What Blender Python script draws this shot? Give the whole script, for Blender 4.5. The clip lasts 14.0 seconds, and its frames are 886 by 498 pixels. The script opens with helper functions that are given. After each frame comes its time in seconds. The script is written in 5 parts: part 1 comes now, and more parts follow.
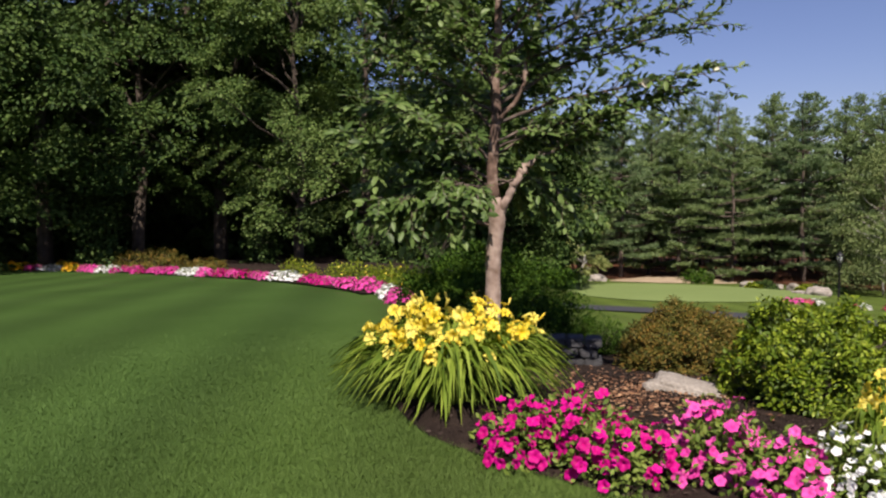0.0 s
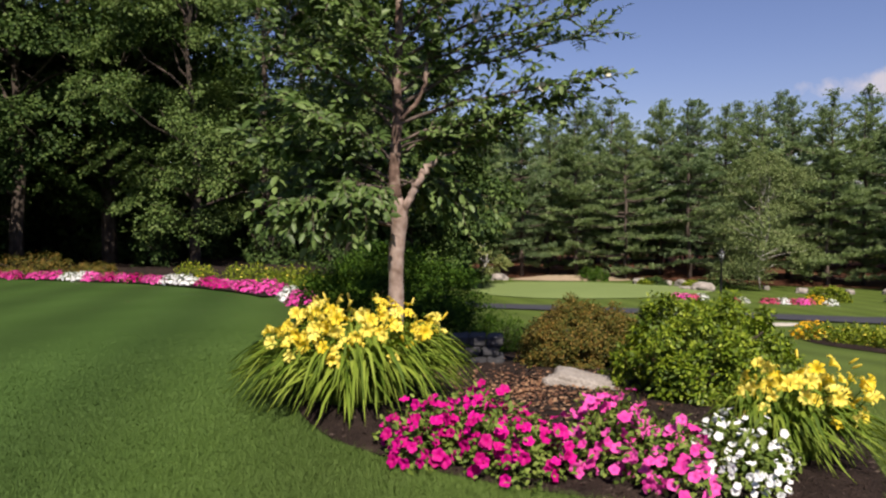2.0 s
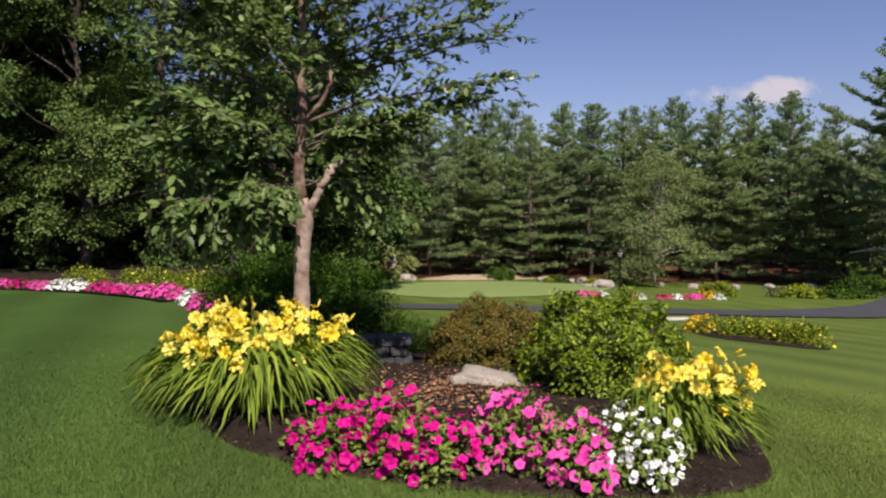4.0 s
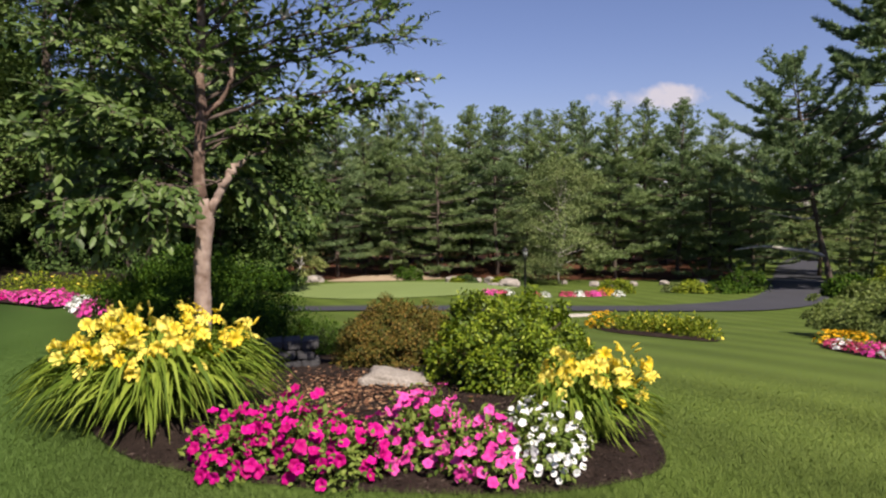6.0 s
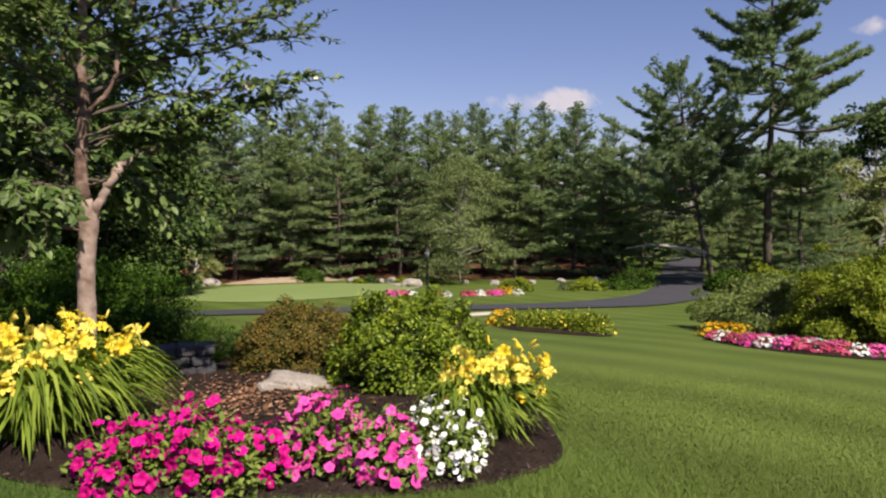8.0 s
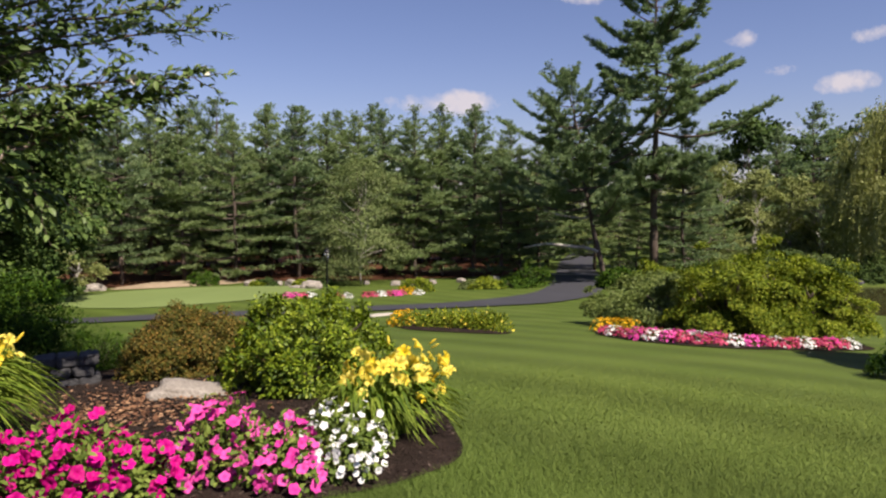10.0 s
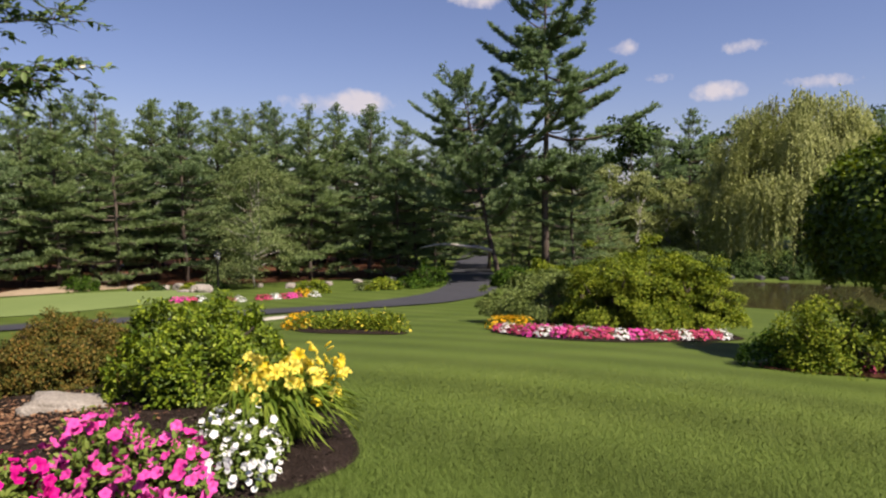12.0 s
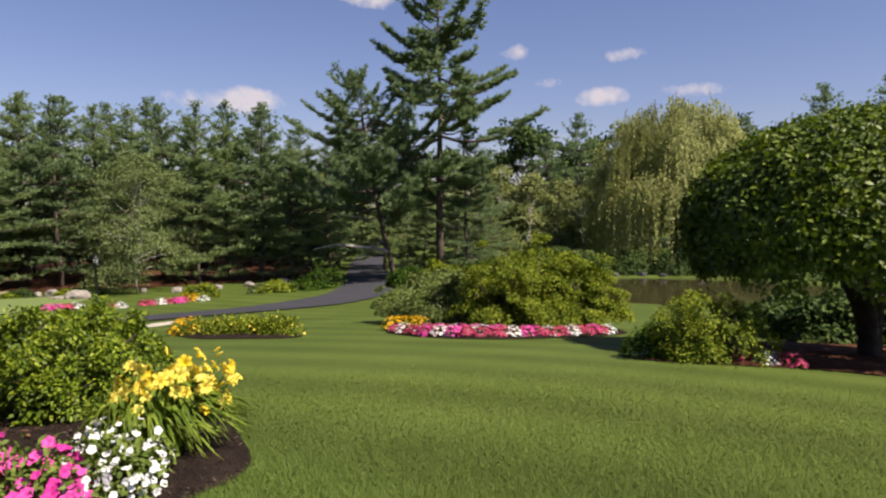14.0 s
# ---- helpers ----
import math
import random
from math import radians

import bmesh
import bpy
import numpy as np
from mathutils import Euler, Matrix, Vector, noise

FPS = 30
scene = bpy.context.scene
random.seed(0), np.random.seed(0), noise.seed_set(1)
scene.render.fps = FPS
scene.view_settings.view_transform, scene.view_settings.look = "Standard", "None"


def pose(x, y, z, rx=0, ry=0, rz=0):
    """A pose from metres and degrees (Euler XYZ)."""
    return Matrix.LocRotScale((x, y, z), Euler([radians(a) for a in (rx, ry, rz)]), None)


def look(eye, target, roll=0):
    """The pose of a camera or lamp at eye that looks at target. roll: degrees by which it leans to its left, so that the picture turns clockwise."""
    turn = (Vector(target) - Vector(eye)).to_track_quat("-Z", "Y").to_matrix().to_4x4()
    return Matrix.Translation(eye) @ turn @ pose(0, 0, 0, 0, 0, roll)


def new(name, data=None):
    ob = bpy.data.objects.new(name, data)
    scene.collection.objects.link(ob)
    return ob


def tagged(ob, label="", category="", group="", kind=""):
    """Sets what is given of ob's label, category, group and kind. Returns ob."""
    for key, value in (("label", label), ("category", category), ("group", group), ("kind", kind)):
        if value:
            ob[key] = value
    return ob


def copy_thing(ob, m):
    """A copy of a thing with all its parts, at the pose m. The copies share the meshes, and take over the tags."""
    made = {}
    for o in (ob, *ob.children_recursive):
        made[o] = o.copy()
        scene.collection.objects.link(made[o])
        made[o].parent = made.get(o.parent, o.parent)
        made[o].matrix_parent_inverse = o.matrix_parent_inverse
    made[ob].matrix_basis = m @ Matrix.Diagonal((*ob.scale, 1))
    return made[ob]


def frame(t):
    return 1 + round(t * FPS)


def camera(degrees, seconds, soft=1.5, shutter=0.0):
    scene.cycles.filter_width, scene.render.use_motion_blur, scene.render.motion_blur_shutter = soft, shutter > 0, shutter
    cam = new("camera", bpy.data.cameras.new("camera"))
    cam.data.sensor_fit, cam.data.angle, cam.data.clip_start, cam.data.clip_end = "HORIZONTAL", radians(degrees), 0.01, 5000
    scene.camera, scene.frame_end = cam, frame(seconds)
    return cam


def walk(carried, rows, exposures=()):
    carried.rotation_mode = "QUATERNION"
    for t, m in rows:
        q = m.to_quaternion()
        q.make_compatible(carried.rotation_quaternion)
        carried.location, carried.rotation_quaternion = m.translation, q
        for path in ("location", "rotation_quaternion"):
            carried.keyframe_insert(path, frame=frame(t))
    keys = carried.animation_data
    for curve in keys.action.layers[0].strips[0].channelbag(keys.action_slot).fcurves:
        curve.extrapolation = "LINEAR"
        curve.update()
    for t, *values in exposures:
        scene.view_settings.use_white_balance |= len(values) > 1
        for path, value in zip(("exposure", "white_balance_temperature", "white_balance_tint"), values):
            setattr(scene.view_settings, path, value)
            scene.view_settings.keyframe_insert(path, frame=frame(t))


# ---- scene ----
# the camera turns on a tripod; the lens stands 7 cm ahead of the turning axis
cam = camera(64.43, 14.0, soft=2.3)
EYE, PITCH, ROLL, ARM = 1.35, -3.763, 0.312, 0.07
TURNS = [(0.0, 0.0), (0.5, 1.78), (1.0, 3.864), (1.5, 5.962), (2.0, 7.834), (2.5, 9.631), (3.0, 11.493), (5.5, 20.999),
         (6.0, 22.788), (6.5, 24.477), (7.0, 26.332), (7.5, 28.683), (8.0, 30.751), (10.5, 40.83), (11.0, 42.832),
         (11.5, 45.054), (12.0, 47.257), (12.5, 49.41), (13.0, 51.518), (13.5, 53.606), (14.0, 55.775)]
walk(cam, [(t, pose(ARM * math.sin(radians(a)), ARM * math.cos(radians(a)), EYE, 0, 0, -a) @ pose(0, 0, 0, 90 + PITCH, 0, 0) @ pose(0, 0, 0, 0, 0, -ROLL))
           for t, a in TURNS], exposures=[(0.0, 0.91, 6750, 15), (3.0, 0.89, 6750, 15), (7.5, 1.01, 6900, 15), (14.0, 1.00, 7000, 15)])

# ---- light ----
SUN_AZ, SUN_EL = 176.0, 52.0          # clockwise from +y
world = bpy.data.worlds.new("world")
scene.world = world
world.use_nodes = True
SKY_STRENGTH = 0.0475


def build_sky():
    nt = world.node_tree
    nt.nodes.clear()
    out = nt.nodes.new("ShaderNodeOutputWorld")
    bg = nt.nodes.new("ShaderNodeBackground")
    sky = nt.nodes.new("ShaderNodeTexSky")
    sky.sky_type = "NISHITA"
    sky.sun_disc = False
    sky.sun_elevation = radians(SUN_EL)
    sky.sun_rotation = radians(SUN_AZ)
    sky.air_density, sky.dust_density, sky.ozone_density = 1.0, 0.5, 3.0
    # small fair-weather clouds: azimuth, elevation, half width, half height (degrees), amount
    clouds = [(40.4, 8.0, 3.2, 1.0, 1.0), (36.6, 7.9, 2.6, 0.9, 0.6), (61.5, 11.8, 1.3, 0.6, 0.6), (64.5, 9.4, 1.4, 0.45, 0.5), (68.4, 8.2, 2.0, 0.75, 0.9), (70.5, 11.2, 2.2, 0.55, 0.6), (75.5, 8.4, 2.6, 0.5, 0.6),
              (50.0, 16.2, 2.8, 1.0, 0.95), (63.5, 5.2, 2.6, 0.8, 0.6), (73.0, 6.9, 2.0, 0.6, 0.5), (96, 9, 4, 1.2, 0.7), (120, 14, 5, 2, 0.7), (-70, 14, 5, 2, 0.6), (200, 12, 6, 2, 0.6), (260, 16, 6, 2, 0.6)]
    tc = nt.nodes.new("ShaderNodeTexCoord")
    noise_n = nt.nodes.new("ShaderNodeTexNoise")
    noise_n.inputs["Scale"].default_value = 34.0
    noise_n.inputs["Detail"].default_value = 6.0
    noise_n.inputs["Roughness"].default_value = 0.66
    nt.links.new(tc.outputs["Generated"], noise_n.inputs["Vector"])

    def m(op, a, b=None):
        n = nt.nodes.new("ShaderNodeMath")
        n.operation = op
        for i, v in enumerate((a, b)):
            if v is None:
                continue
            if isinstance(v, (int, float)):
                n.inputs[i].default_value = v
            else:
                nt.links.new(v, n.inputs[i])
        return n.outputs[0]

    sep = nt.nodes.new("ShaderNodeSeparateXYZ")
    nt.links.new(tc.outputs["Generated"], sep.inputs[0])
    az = m("ARCTAN2", sep.outputs[0], sep.outputs[1])
    el = m("ARCSINE", sep.outputs[2])
    total = None
    for a, e, w, h, k in clouds:
        ca = (a + 180) % 360 - 180
        dx = m("DIVIDE", m("SUBTRACT", az, radians(ca)), radians(w * 1.3))
        dy = m("DIVIDE", m("SUBTRACT", el, radians(e)), radians(h * 1.4))
        r2 = m("ADD", m("MULTIPLY", dx, dx), m("MULTIPLY", dy, dy))
        v = m("MULTIPLY", m("MAXIMUM", m("SUBTRACT", 1.0, r2), 0.0), k)
        total = v if total is None else m("MAXIMUM", total, v)
    ragged = m("SUBTRACT", 1.75, m("MULTIPLY", noise_n.outputs["Fac"], 2.4))
    body = m("MULTIPLY", m("MAXIMUM", m("SUBTRACT", m("MULTIPLY", total, 1.5), ragged), 0.0), 1.05)
    fac = m("MINIMUM", body, 0.88)
    mix = nt.nodes.new("ShaderNodeMix")
    mix.data_type = "RGBA"
    nt.links.new(fac, mix.inputs[0])
    tint = nt.nodes.new("ShaderNodeMix")
    tint.data_type, tint.blend_type = "RGBA", "MULTIPLY"
    tint.inputs[0].default_value = 1.0
    tint.inputs[7].default_value = (1.05, 0.985, 1.22, 1)
    nt.links.new(sky.outputs[0], tint.inputs[6])
    nt.links.new(tint.outputs[2], mix.inputs[6])
    mix.inputs[7].default_value = (7.6, 7.3, 8.0, 1)
    nt.links.new(mix.outputs[2], bg.inputs[0])
    bg.inputs[1].default_value = SKY_STRENGTH
    nt.links.new(bg.outputs[0], out.inputs[0])


build_sky()
sun = new("sun", bpy.data.lights.new("sun", "SUN"))
sun.data.energy, sun.data.angle, sun.data.color = 5.0, radians(0.5), (1.0, 0.93, 0.82)
sd = Vector((math.sin(radians(SUN_AZ)) * math.cos(radians(SUN_EL)), math.cos(radians(SUN_AZ)) * math.cos(radians(SUN_EL)), math.sin(radians(SUN_EL))))
sun.matrix_world = look(sd * 60, (0, 0, 0))

# ---- materials ----
TONE = 0.8         # one trim for all base colours


def ramp_mat(name, stops, scale=3.0, rough=0.8, bump=0.0, bump_scale=60.0, island=0.0, translucent=0.0, spec=0.3, fine=None, coat=0.0, obj_random=0.0):
    """Noise-driven colours at two scales, with optional variation leaf by leaf, relief and light let through."""
    mat = bpy.data.materials.new(name)
    mat.use_nodes = True
    nt = mat.node_tree
    bsdf = nt.nodes["Principled BSDF"]
    out = nt.nodes["Material Output"]
    geo = nt.nodes.new("ShaderNodeNewGeometry")
    big = nt.nodes.new("ShaderNodeTexNoise")
    big.inputs["Scale"].default_value, big.inputs["Detail"].default_value = scale, 5.0
    nt.links.new(geo.outputs["Position"], big.inputs["Vector"])
    value = big.outputs["Fac"]

    def mixv(a, b, k):
        n = nt.nodes.new("ShaderNodeMix")
        n.inputs[0].default_value = k
        nt.links.new(a, n.inputs[2])
        nt.links.new(b, n.inputs[3])
        return n.outputs[0]

    small = nt.nodes.new("ShaderNodeTexNoise")
    small.inputs["Scale"].default_value, small.inputs["Detail"].default_value = fine or bump_scale, 4.0
    nt.links.new(geo.outputs["Position"], small.inputs["Vector"])
    if fine:
        value = mixv(value, small.outputs["Fac"], 0.5)
    if island:
        value = mixv(value, geo.outputs["Random Per Island"], island)
    if obj_random:
        info = nt.nodes.new("ShaderNodeObjectInfo")
        value = mixv(value, info.outputs["Random"], obj_random)
    ramp = nt.nodes.new("ShaderNodeValToRGB")
    el = ramp.color_ramp.elements
    while len(el) < len(stops):
        el.new(0.5)
    for e, (p, c) in zip(el, stops):
        e.position, e.color = p, (c[0] * TONE, c[1] * TONE, c[2] * TONE, 1)
    nt.links.new(value, ramp.inputs[0])
    nt.links.new(ramp.outputs[0], bsdf.inputs["Base Color"])
    bsdf.inputs["Roughness"].default_value = rough
    bsdf.inputs["Specular IOR Level"].default_value = spec
    bsdf.inputs["Coat Weight"].default_value = coat
    if bump:
        b = nt.nodes.new("ShaderNodeBump")
        b.inputs["Strength"].default_value, b.inputs["Distance"].default_value = 1.0, bump
        nt.links.new(small.outputs["Fac"], b.inputs["Height"])
        nt.links.new(b.outputs[0], bsdf.inputs["Normal"])
    if translucent:
        tr = nt.nodes.new("ShaderNodeBsdfTranslucent")
        hue = nt.nodes.new("ShaderNodeHueSaturation")
        hue.inputs["Value"].default_value, hue.inputs["Saturation"].default_value = 1.3, 1.1
        nt.links.new(ramp.outputs[0], hue.inputs["Color"])
        nt.links.new(hue.outputs[0], tr.inputs[0])
        ms = nt.nodes.new("ShaderNodeMixShader")
        ms.inputs[0].default_value = translucent
        nt.links.new(bsdf.outputs[0], ms.inputs[1])
        nt.links.new(tr.outputs[0], ms.inputs[2])
        nt.links.new(ms.outputs[0], out.inputs[0])
    return mat


def leaf_mat(name, dark, mid, light, rough=0.6, translucent=0.22, scale=1.2, spec=0.18):
    return ramp_mat(name, [(0.25, dark), (0.5, mid), (0.78, light)], scale=scale, rough=rough, island=0.55, translucent=translucent, spec=spec)


def plain_mat(name, colour, rough=0.5, metal=0.0, spec=0.5):
    c = [max(0.0, x * 0.85) for x in colour]
    mat = ramp_mat(name, [(0.3, c), (0.7, colour)], scale=9.0, rough=rough, bump=0.0004, bump_scale=180.0, spec=spec)
    mat.node_tree.nodes["Principled BSDF"].inputs["Metallic"].default_value = metal
    return mat


def lawn_mat(name, a, b, c, stripes=0.13, island=0.0):
    mat = ramp_mat(name, [(0.3, a), (0.5, b), (0.7, c)], scale=0.55, rough=0.75, bump=0.0 if island else 0.006, bump_scale=140.0, fine=None if island else 40.0, spec=0.12, island=island)
    nt = mat.node_tree
    bsdf = nt.nodes["Principled BSDF"]
    src = bsdf.inputs["Base Color"].links[0].from_socket
    geo = nt.nodes.new("ShaderNodeNewGeometry")
    mp = nt.nodes.new("ShaderNodeMapping")
    mp.inputs["Rotation"].default_value = (0, 0, radians(-3))
    nt.links.new(geo.outputs["Position"], mp.inputs[0])
    wave = nt.nodes.new("ShaderNodeTexWave")
    wave.inputs["Scale"].default_value, wave.inputs["Distortion"].default_value, wave.inputs["Detail Scale"].default_value = 0.196, 1.6, 0.35
    nt.links.new(mp.outputs[0], wave.inputs["Vector"])
    mr = nt.nodes.new("ShaderNodeMapRange")
    mr.inputs["To Min"].default_value, mr.inputs["To Max"].default_value = 1 - stripes, 1 + stripes
    nt.links.new(wave.outputs["Fac"], mr.inputs[0])
    hs = nt.nodes.new("ShaderNodeHueSaturation")
    # the lawn's dimmer look uphill is put into the colour, darker, cooler towards -x
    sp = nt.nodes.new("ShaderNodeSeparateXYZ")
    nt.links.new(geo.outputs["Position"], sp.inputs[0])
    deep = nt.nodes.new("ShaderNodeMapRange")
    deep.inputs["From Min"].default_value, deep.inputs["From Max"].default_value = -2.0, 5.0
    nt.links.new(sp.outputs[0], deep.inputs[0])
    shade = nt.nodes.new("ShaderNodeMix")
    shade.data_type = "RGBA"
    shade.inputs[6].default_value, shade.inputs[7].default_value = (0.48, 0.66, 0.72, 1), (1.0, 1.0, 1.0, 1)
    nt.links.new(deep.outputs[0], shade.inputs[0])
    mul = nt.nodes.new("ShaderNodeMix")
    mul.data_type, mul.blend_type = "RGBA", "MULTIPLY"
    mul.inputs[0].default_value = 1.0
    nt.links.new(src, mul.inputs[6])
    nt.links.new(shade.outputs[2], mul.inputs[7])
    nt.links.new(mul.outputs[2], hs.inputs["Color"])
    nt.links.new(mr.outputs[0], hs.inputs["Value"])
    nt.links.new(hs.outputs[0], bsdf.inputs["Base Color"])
    return mat


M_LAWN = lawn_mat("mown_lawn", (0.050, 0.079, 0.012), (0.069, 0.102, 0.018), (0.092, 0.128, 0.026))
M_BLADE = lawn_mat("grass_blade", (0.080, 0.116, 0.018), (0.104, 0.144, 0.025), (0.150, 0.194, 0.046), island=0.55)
M_GREEN = ramp_mat("putting_green_turf", [(0.3, (0.135, 0.185, 0.062)), (0.7, (0.165, 0.220, 0.078))], scale=0.4, rough=0.8, bump=0.004, bump_scale=50, fine=9.0, spec=0.1)
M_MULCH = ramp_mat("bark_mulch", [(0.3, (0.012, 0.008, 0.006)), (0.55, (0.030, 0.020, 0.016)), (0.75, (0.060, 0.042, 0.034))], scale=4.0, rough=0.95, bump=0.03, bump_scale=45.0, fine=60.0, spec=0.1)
M_STRAW = ramp_mat("pine_straw", [(0.3, (0.045, 0.018, 0.010)), (0.55, (0.095, 0.040, 0.022)), (0.75, (0.155, 0.072, 0.042))], scale=1.2, rough=0.95, bump=0.04, bump_scale=14.0, fine=9.0, spec=0.1)
M_ASPHALT = ramp_mat("asphalt", [(0.3, (0.030, 0.031, 0.040)), (0.7, (0.046, 0.047, 0.058))], scale=0.6, rough=0.85, bump=0.006, bump_scale=90.0, fine=30.0, spec=0.3)
M_SAND = ramp_mat("bunker_sand", [(0.3, (0.24, 0.185, 0.125)), (0.7, (0.34, 0.27, 0.19))], scale=1.0, rough=0.95, bump=0.02, bump_scale=8.0, fine=12.0, spec=0.1)
M_ROCK = ramp_mat("granite_rock", [(0.3, (0.16, 0.14, 0.12)), (0.55, (0.30, 0.27, 0.24)), (0.75, (0.44, 0.41, 0.37))], scale=5.0, rough=0.9, bump=0.02, bump_scale=22.0, fine=40.0)
M_SLATE = ramp_mat("grey_fieldstone", [(0.3, (0.03, 0.03, 0.034)), (0.7, (0.09, 0.09, 0.096))], scale=6.0, rough=0.9, bump=0.015, bump_scale=30.0, fine=50.0)
M_BARK = ramp_mat("smooth_grey_brown_bark", [(0.32, (0.13, 0.082, 0.060)), (0.5, (0.27, 0.20, 0.165)), (0.68, (0.39, 0.31, 0.265))], scale=7.0, rough=0.85, bump=0.006, bump_scale=60.0, fine=18.0)
# peeling brown bark, its colour darkened to hold the crown's shade on upper wood
M_SHADED_PEEL = ramp_mat("shaded_peeling_bark", [(0.34, (0.060, 0.036, 0.026)), (0.5, (0.150, 0.096, 0.072)), (0.64, (0.290, 0.220, 0.180))], scale=9.0, rough=0.9, bump=0.008, bump_scale=50.0, fine=22.0)
M_PBARK = ramp_mat("pine_bark", [(0.3, (0.045, 0.032, 0.025)), (0.7, (0.15, 0.115, 0.095))], scale=3.0, rough=0.95, bump=0.03, bump_scale=14.0, fine=12.0)
M_WBARK = ramp_mat("pale_birch_bark", [(0.35, (0.18, 0.16, 0.14)), (0.6, (0.45, 0.43, 0.40))], scale=4.0, rough=0.8, bump=0.01, bump_scale=20.0)
M_DBARK = ramp_mat("dark_bark", [(0.3, (0.030, 0.022, 0.018)), (0.7, (0.085, 0.065, 0.050))], scale=4.0, rough=0.95, bump=0.02, bump_scale=20.0)
L_OAK = leaf_mat("broadleaf_leaves", (0.016, 0.036, 0.008), (0.042, 0.078, 0.018), (0.096, 0.145, 0.038), scale=0.35, rough=0.6, spec=0.10, translucent=0.14)
L_MAPLE = leaf_mat("yellow_green_leaves", (0.042, 0.078, 0.018), (0.084, 0.138, 0.032), (0.150, 0.205, 0.060), scale=0.4, rough=0.6, spec=0.15)
L_TREE = leaf_mat("small_tree_leaves", (0.040, 0.076, 0.016), (0.086, 0.142, 0.034), (0.155, 0.220, 0.066), rough=0.5, spec=0.25)
L_PINE = leaf_mat("pine_needles", (0.135, 0.200, 0.076), (0.230, 0.315, 0.128), (0.330, 0.410, 0.190), scale=0.4, rough=0.7, translucent=0.35, spec=0.2)
L_PINE2 = leaf_mat("blue_green_pine_needles", (0.104, 0.168, 0.074), (0.186, 0.268, 0.122), (0.275, 0.355, 0.180), scale=0.4, rough=0.7, translucent=0.35, spec=0.2)
L_WILLOW = leaf_mat("willow_leaves", (0.200, 0.230, 0.062), (0.330, 0.360, 0.115), (0.440, 0.460, 0.185), scale=0.5, rough=0.6, spec=0.2)
L_BIRCH = leaf_mat("birch_leaves", (0.085, 0.122, 0.038), (0.145, 0.192, 0.064), (0.220, 0.265, 0.100), scale=0.6, rough=0.6, spec=0.2)
L_SOFT = leaf_mat("pale_tree_leaves", (0.120, 0.150, 0.042), (0.205, 0.245, 0.076), (0.295, 0.325, 0.115), scale=0.6, rough=0.6, spec=0.2)
L_YEW = leaf_mat("yew_leaves", (0.012, 0.036, 0.004), (0.034, 0.078, 0.008), (0.080, 0.145, 0.014), rough=0.65, spec=0.08)
L_BOX = leaf_mat("glossy_shrub_leaves", (0.038, 0.074, 0.004), (0.112, 0.172, 0.010), (0.250, 0.312, 0.024), scale=4.0, rough=0.5, spec=0.22, translucent=0.2)
L_BROWN = leaf_mat("bronze_shrub_leaves", (0.046, 0.062, 0.009), (0.110, 0.102, 0.018), (0.260, 0.150, 0.034), scale=4.0, rough=0.6)
L_LIME = leaf_mat("lime_shrub_leaves", (0.055, 0.092, 0.007), (0.140, 0.190, 0.014), (0.290, 0.330, 0.036), scale=1.2, rough=0.6, spec=0.1)
L_DOME = leaf_mat("dense_dark_leaves", (0.036, 0.066, 0.007), (0.095, 0.150, 0.015), (0.190, 0.245, 0.030), scale=0.9, rough=0.5, spec=0.25)
L_RHODO = leaf_mat("rhododendron_leaves", (0.065, 0.100, 0.024), (0.140, 0.190, 0.046), (0.235, 0.285, 0.085), scale=1.0, rough=0.5)
L_LILY = leaf_mat("strap_leaves", (0.065, 0.112, 0.011), (0.132, 0.195, 0.022), (0.225, 0.290, 0.042), scale=3.0, rough=0.6, spec=0.12)
L_PET = leaf_mat("petunia_leaves", (0.056, 0.096, 0.014), (0.120, 0.175, 0.028), (0.200, 0.255, 0.056), scale=6.0, rough=0.6)
F_YELLOW = ramp_mat("yellow_petal", [(0.25, (0.80, 0.59, 0.03)), (0.75, (0.90, 0.78, 0.17))], scale=14.0, rough=0.55, translucent=0.3, spec=0.2, obj_random=0.5)
F_GOLD = ramp_mat("golden_petal", [(0.25, (0.72, 0.34, 0.01)), (0.75, (0.85, 0.52, 0.02))], scale=14.0, rough=0.55, island=0.4, translucent=0.2, spec=0.2)
F_MAGENTA = ramp_mat("magenta_petal", [(0.25, (0.40, 0.002, 0.13)), (0.75, (0.66, 0.006, 0.27))], scale=14.0, rough=0.6, translucent=0.25, spec=0.15, obj_random=0.5)
F_PINK = ramp_mat("pink_petal", [(0.25, (0.64, 0.040, 0.30)), (0.75, (0.84, 0.120, 0.46))], scale=14.0, rough=0.6, translucent=0.25, spec=0.15, obj_random=0.5)
F_WHITE = ramp_mat("white_petal", [(0.25, (0.66, 0.68, 0.68)), (0.75, (0.82, 0.83, 0.83))], scale=14.0, rough=0.6, translucent=0.2, spec=0.15, obj_random=0.5)
F_ROSE = ramp_mat("rose_petal", [(0.25, (0.42, 0.035, 0.10)), (0.75, (0.62, 0.10, 0.20))], scale=14.0, rough=0.6, island=0.4, translucent=0.2, spec=0.15)
F_CREAM = plain_mat("cream_petal", (0.70, 0.64, 0.50), rough=0.6)
M_DEAD = ramp_mat("fallen_leaves", [(0.2, (0.08, 0.035, 0.018)), (0.5, (0.18, 0.085, 0.042)), (0.8, (0.32, 0.19, 0.11))], scale=6.0, rough=0.85, island=0.7)
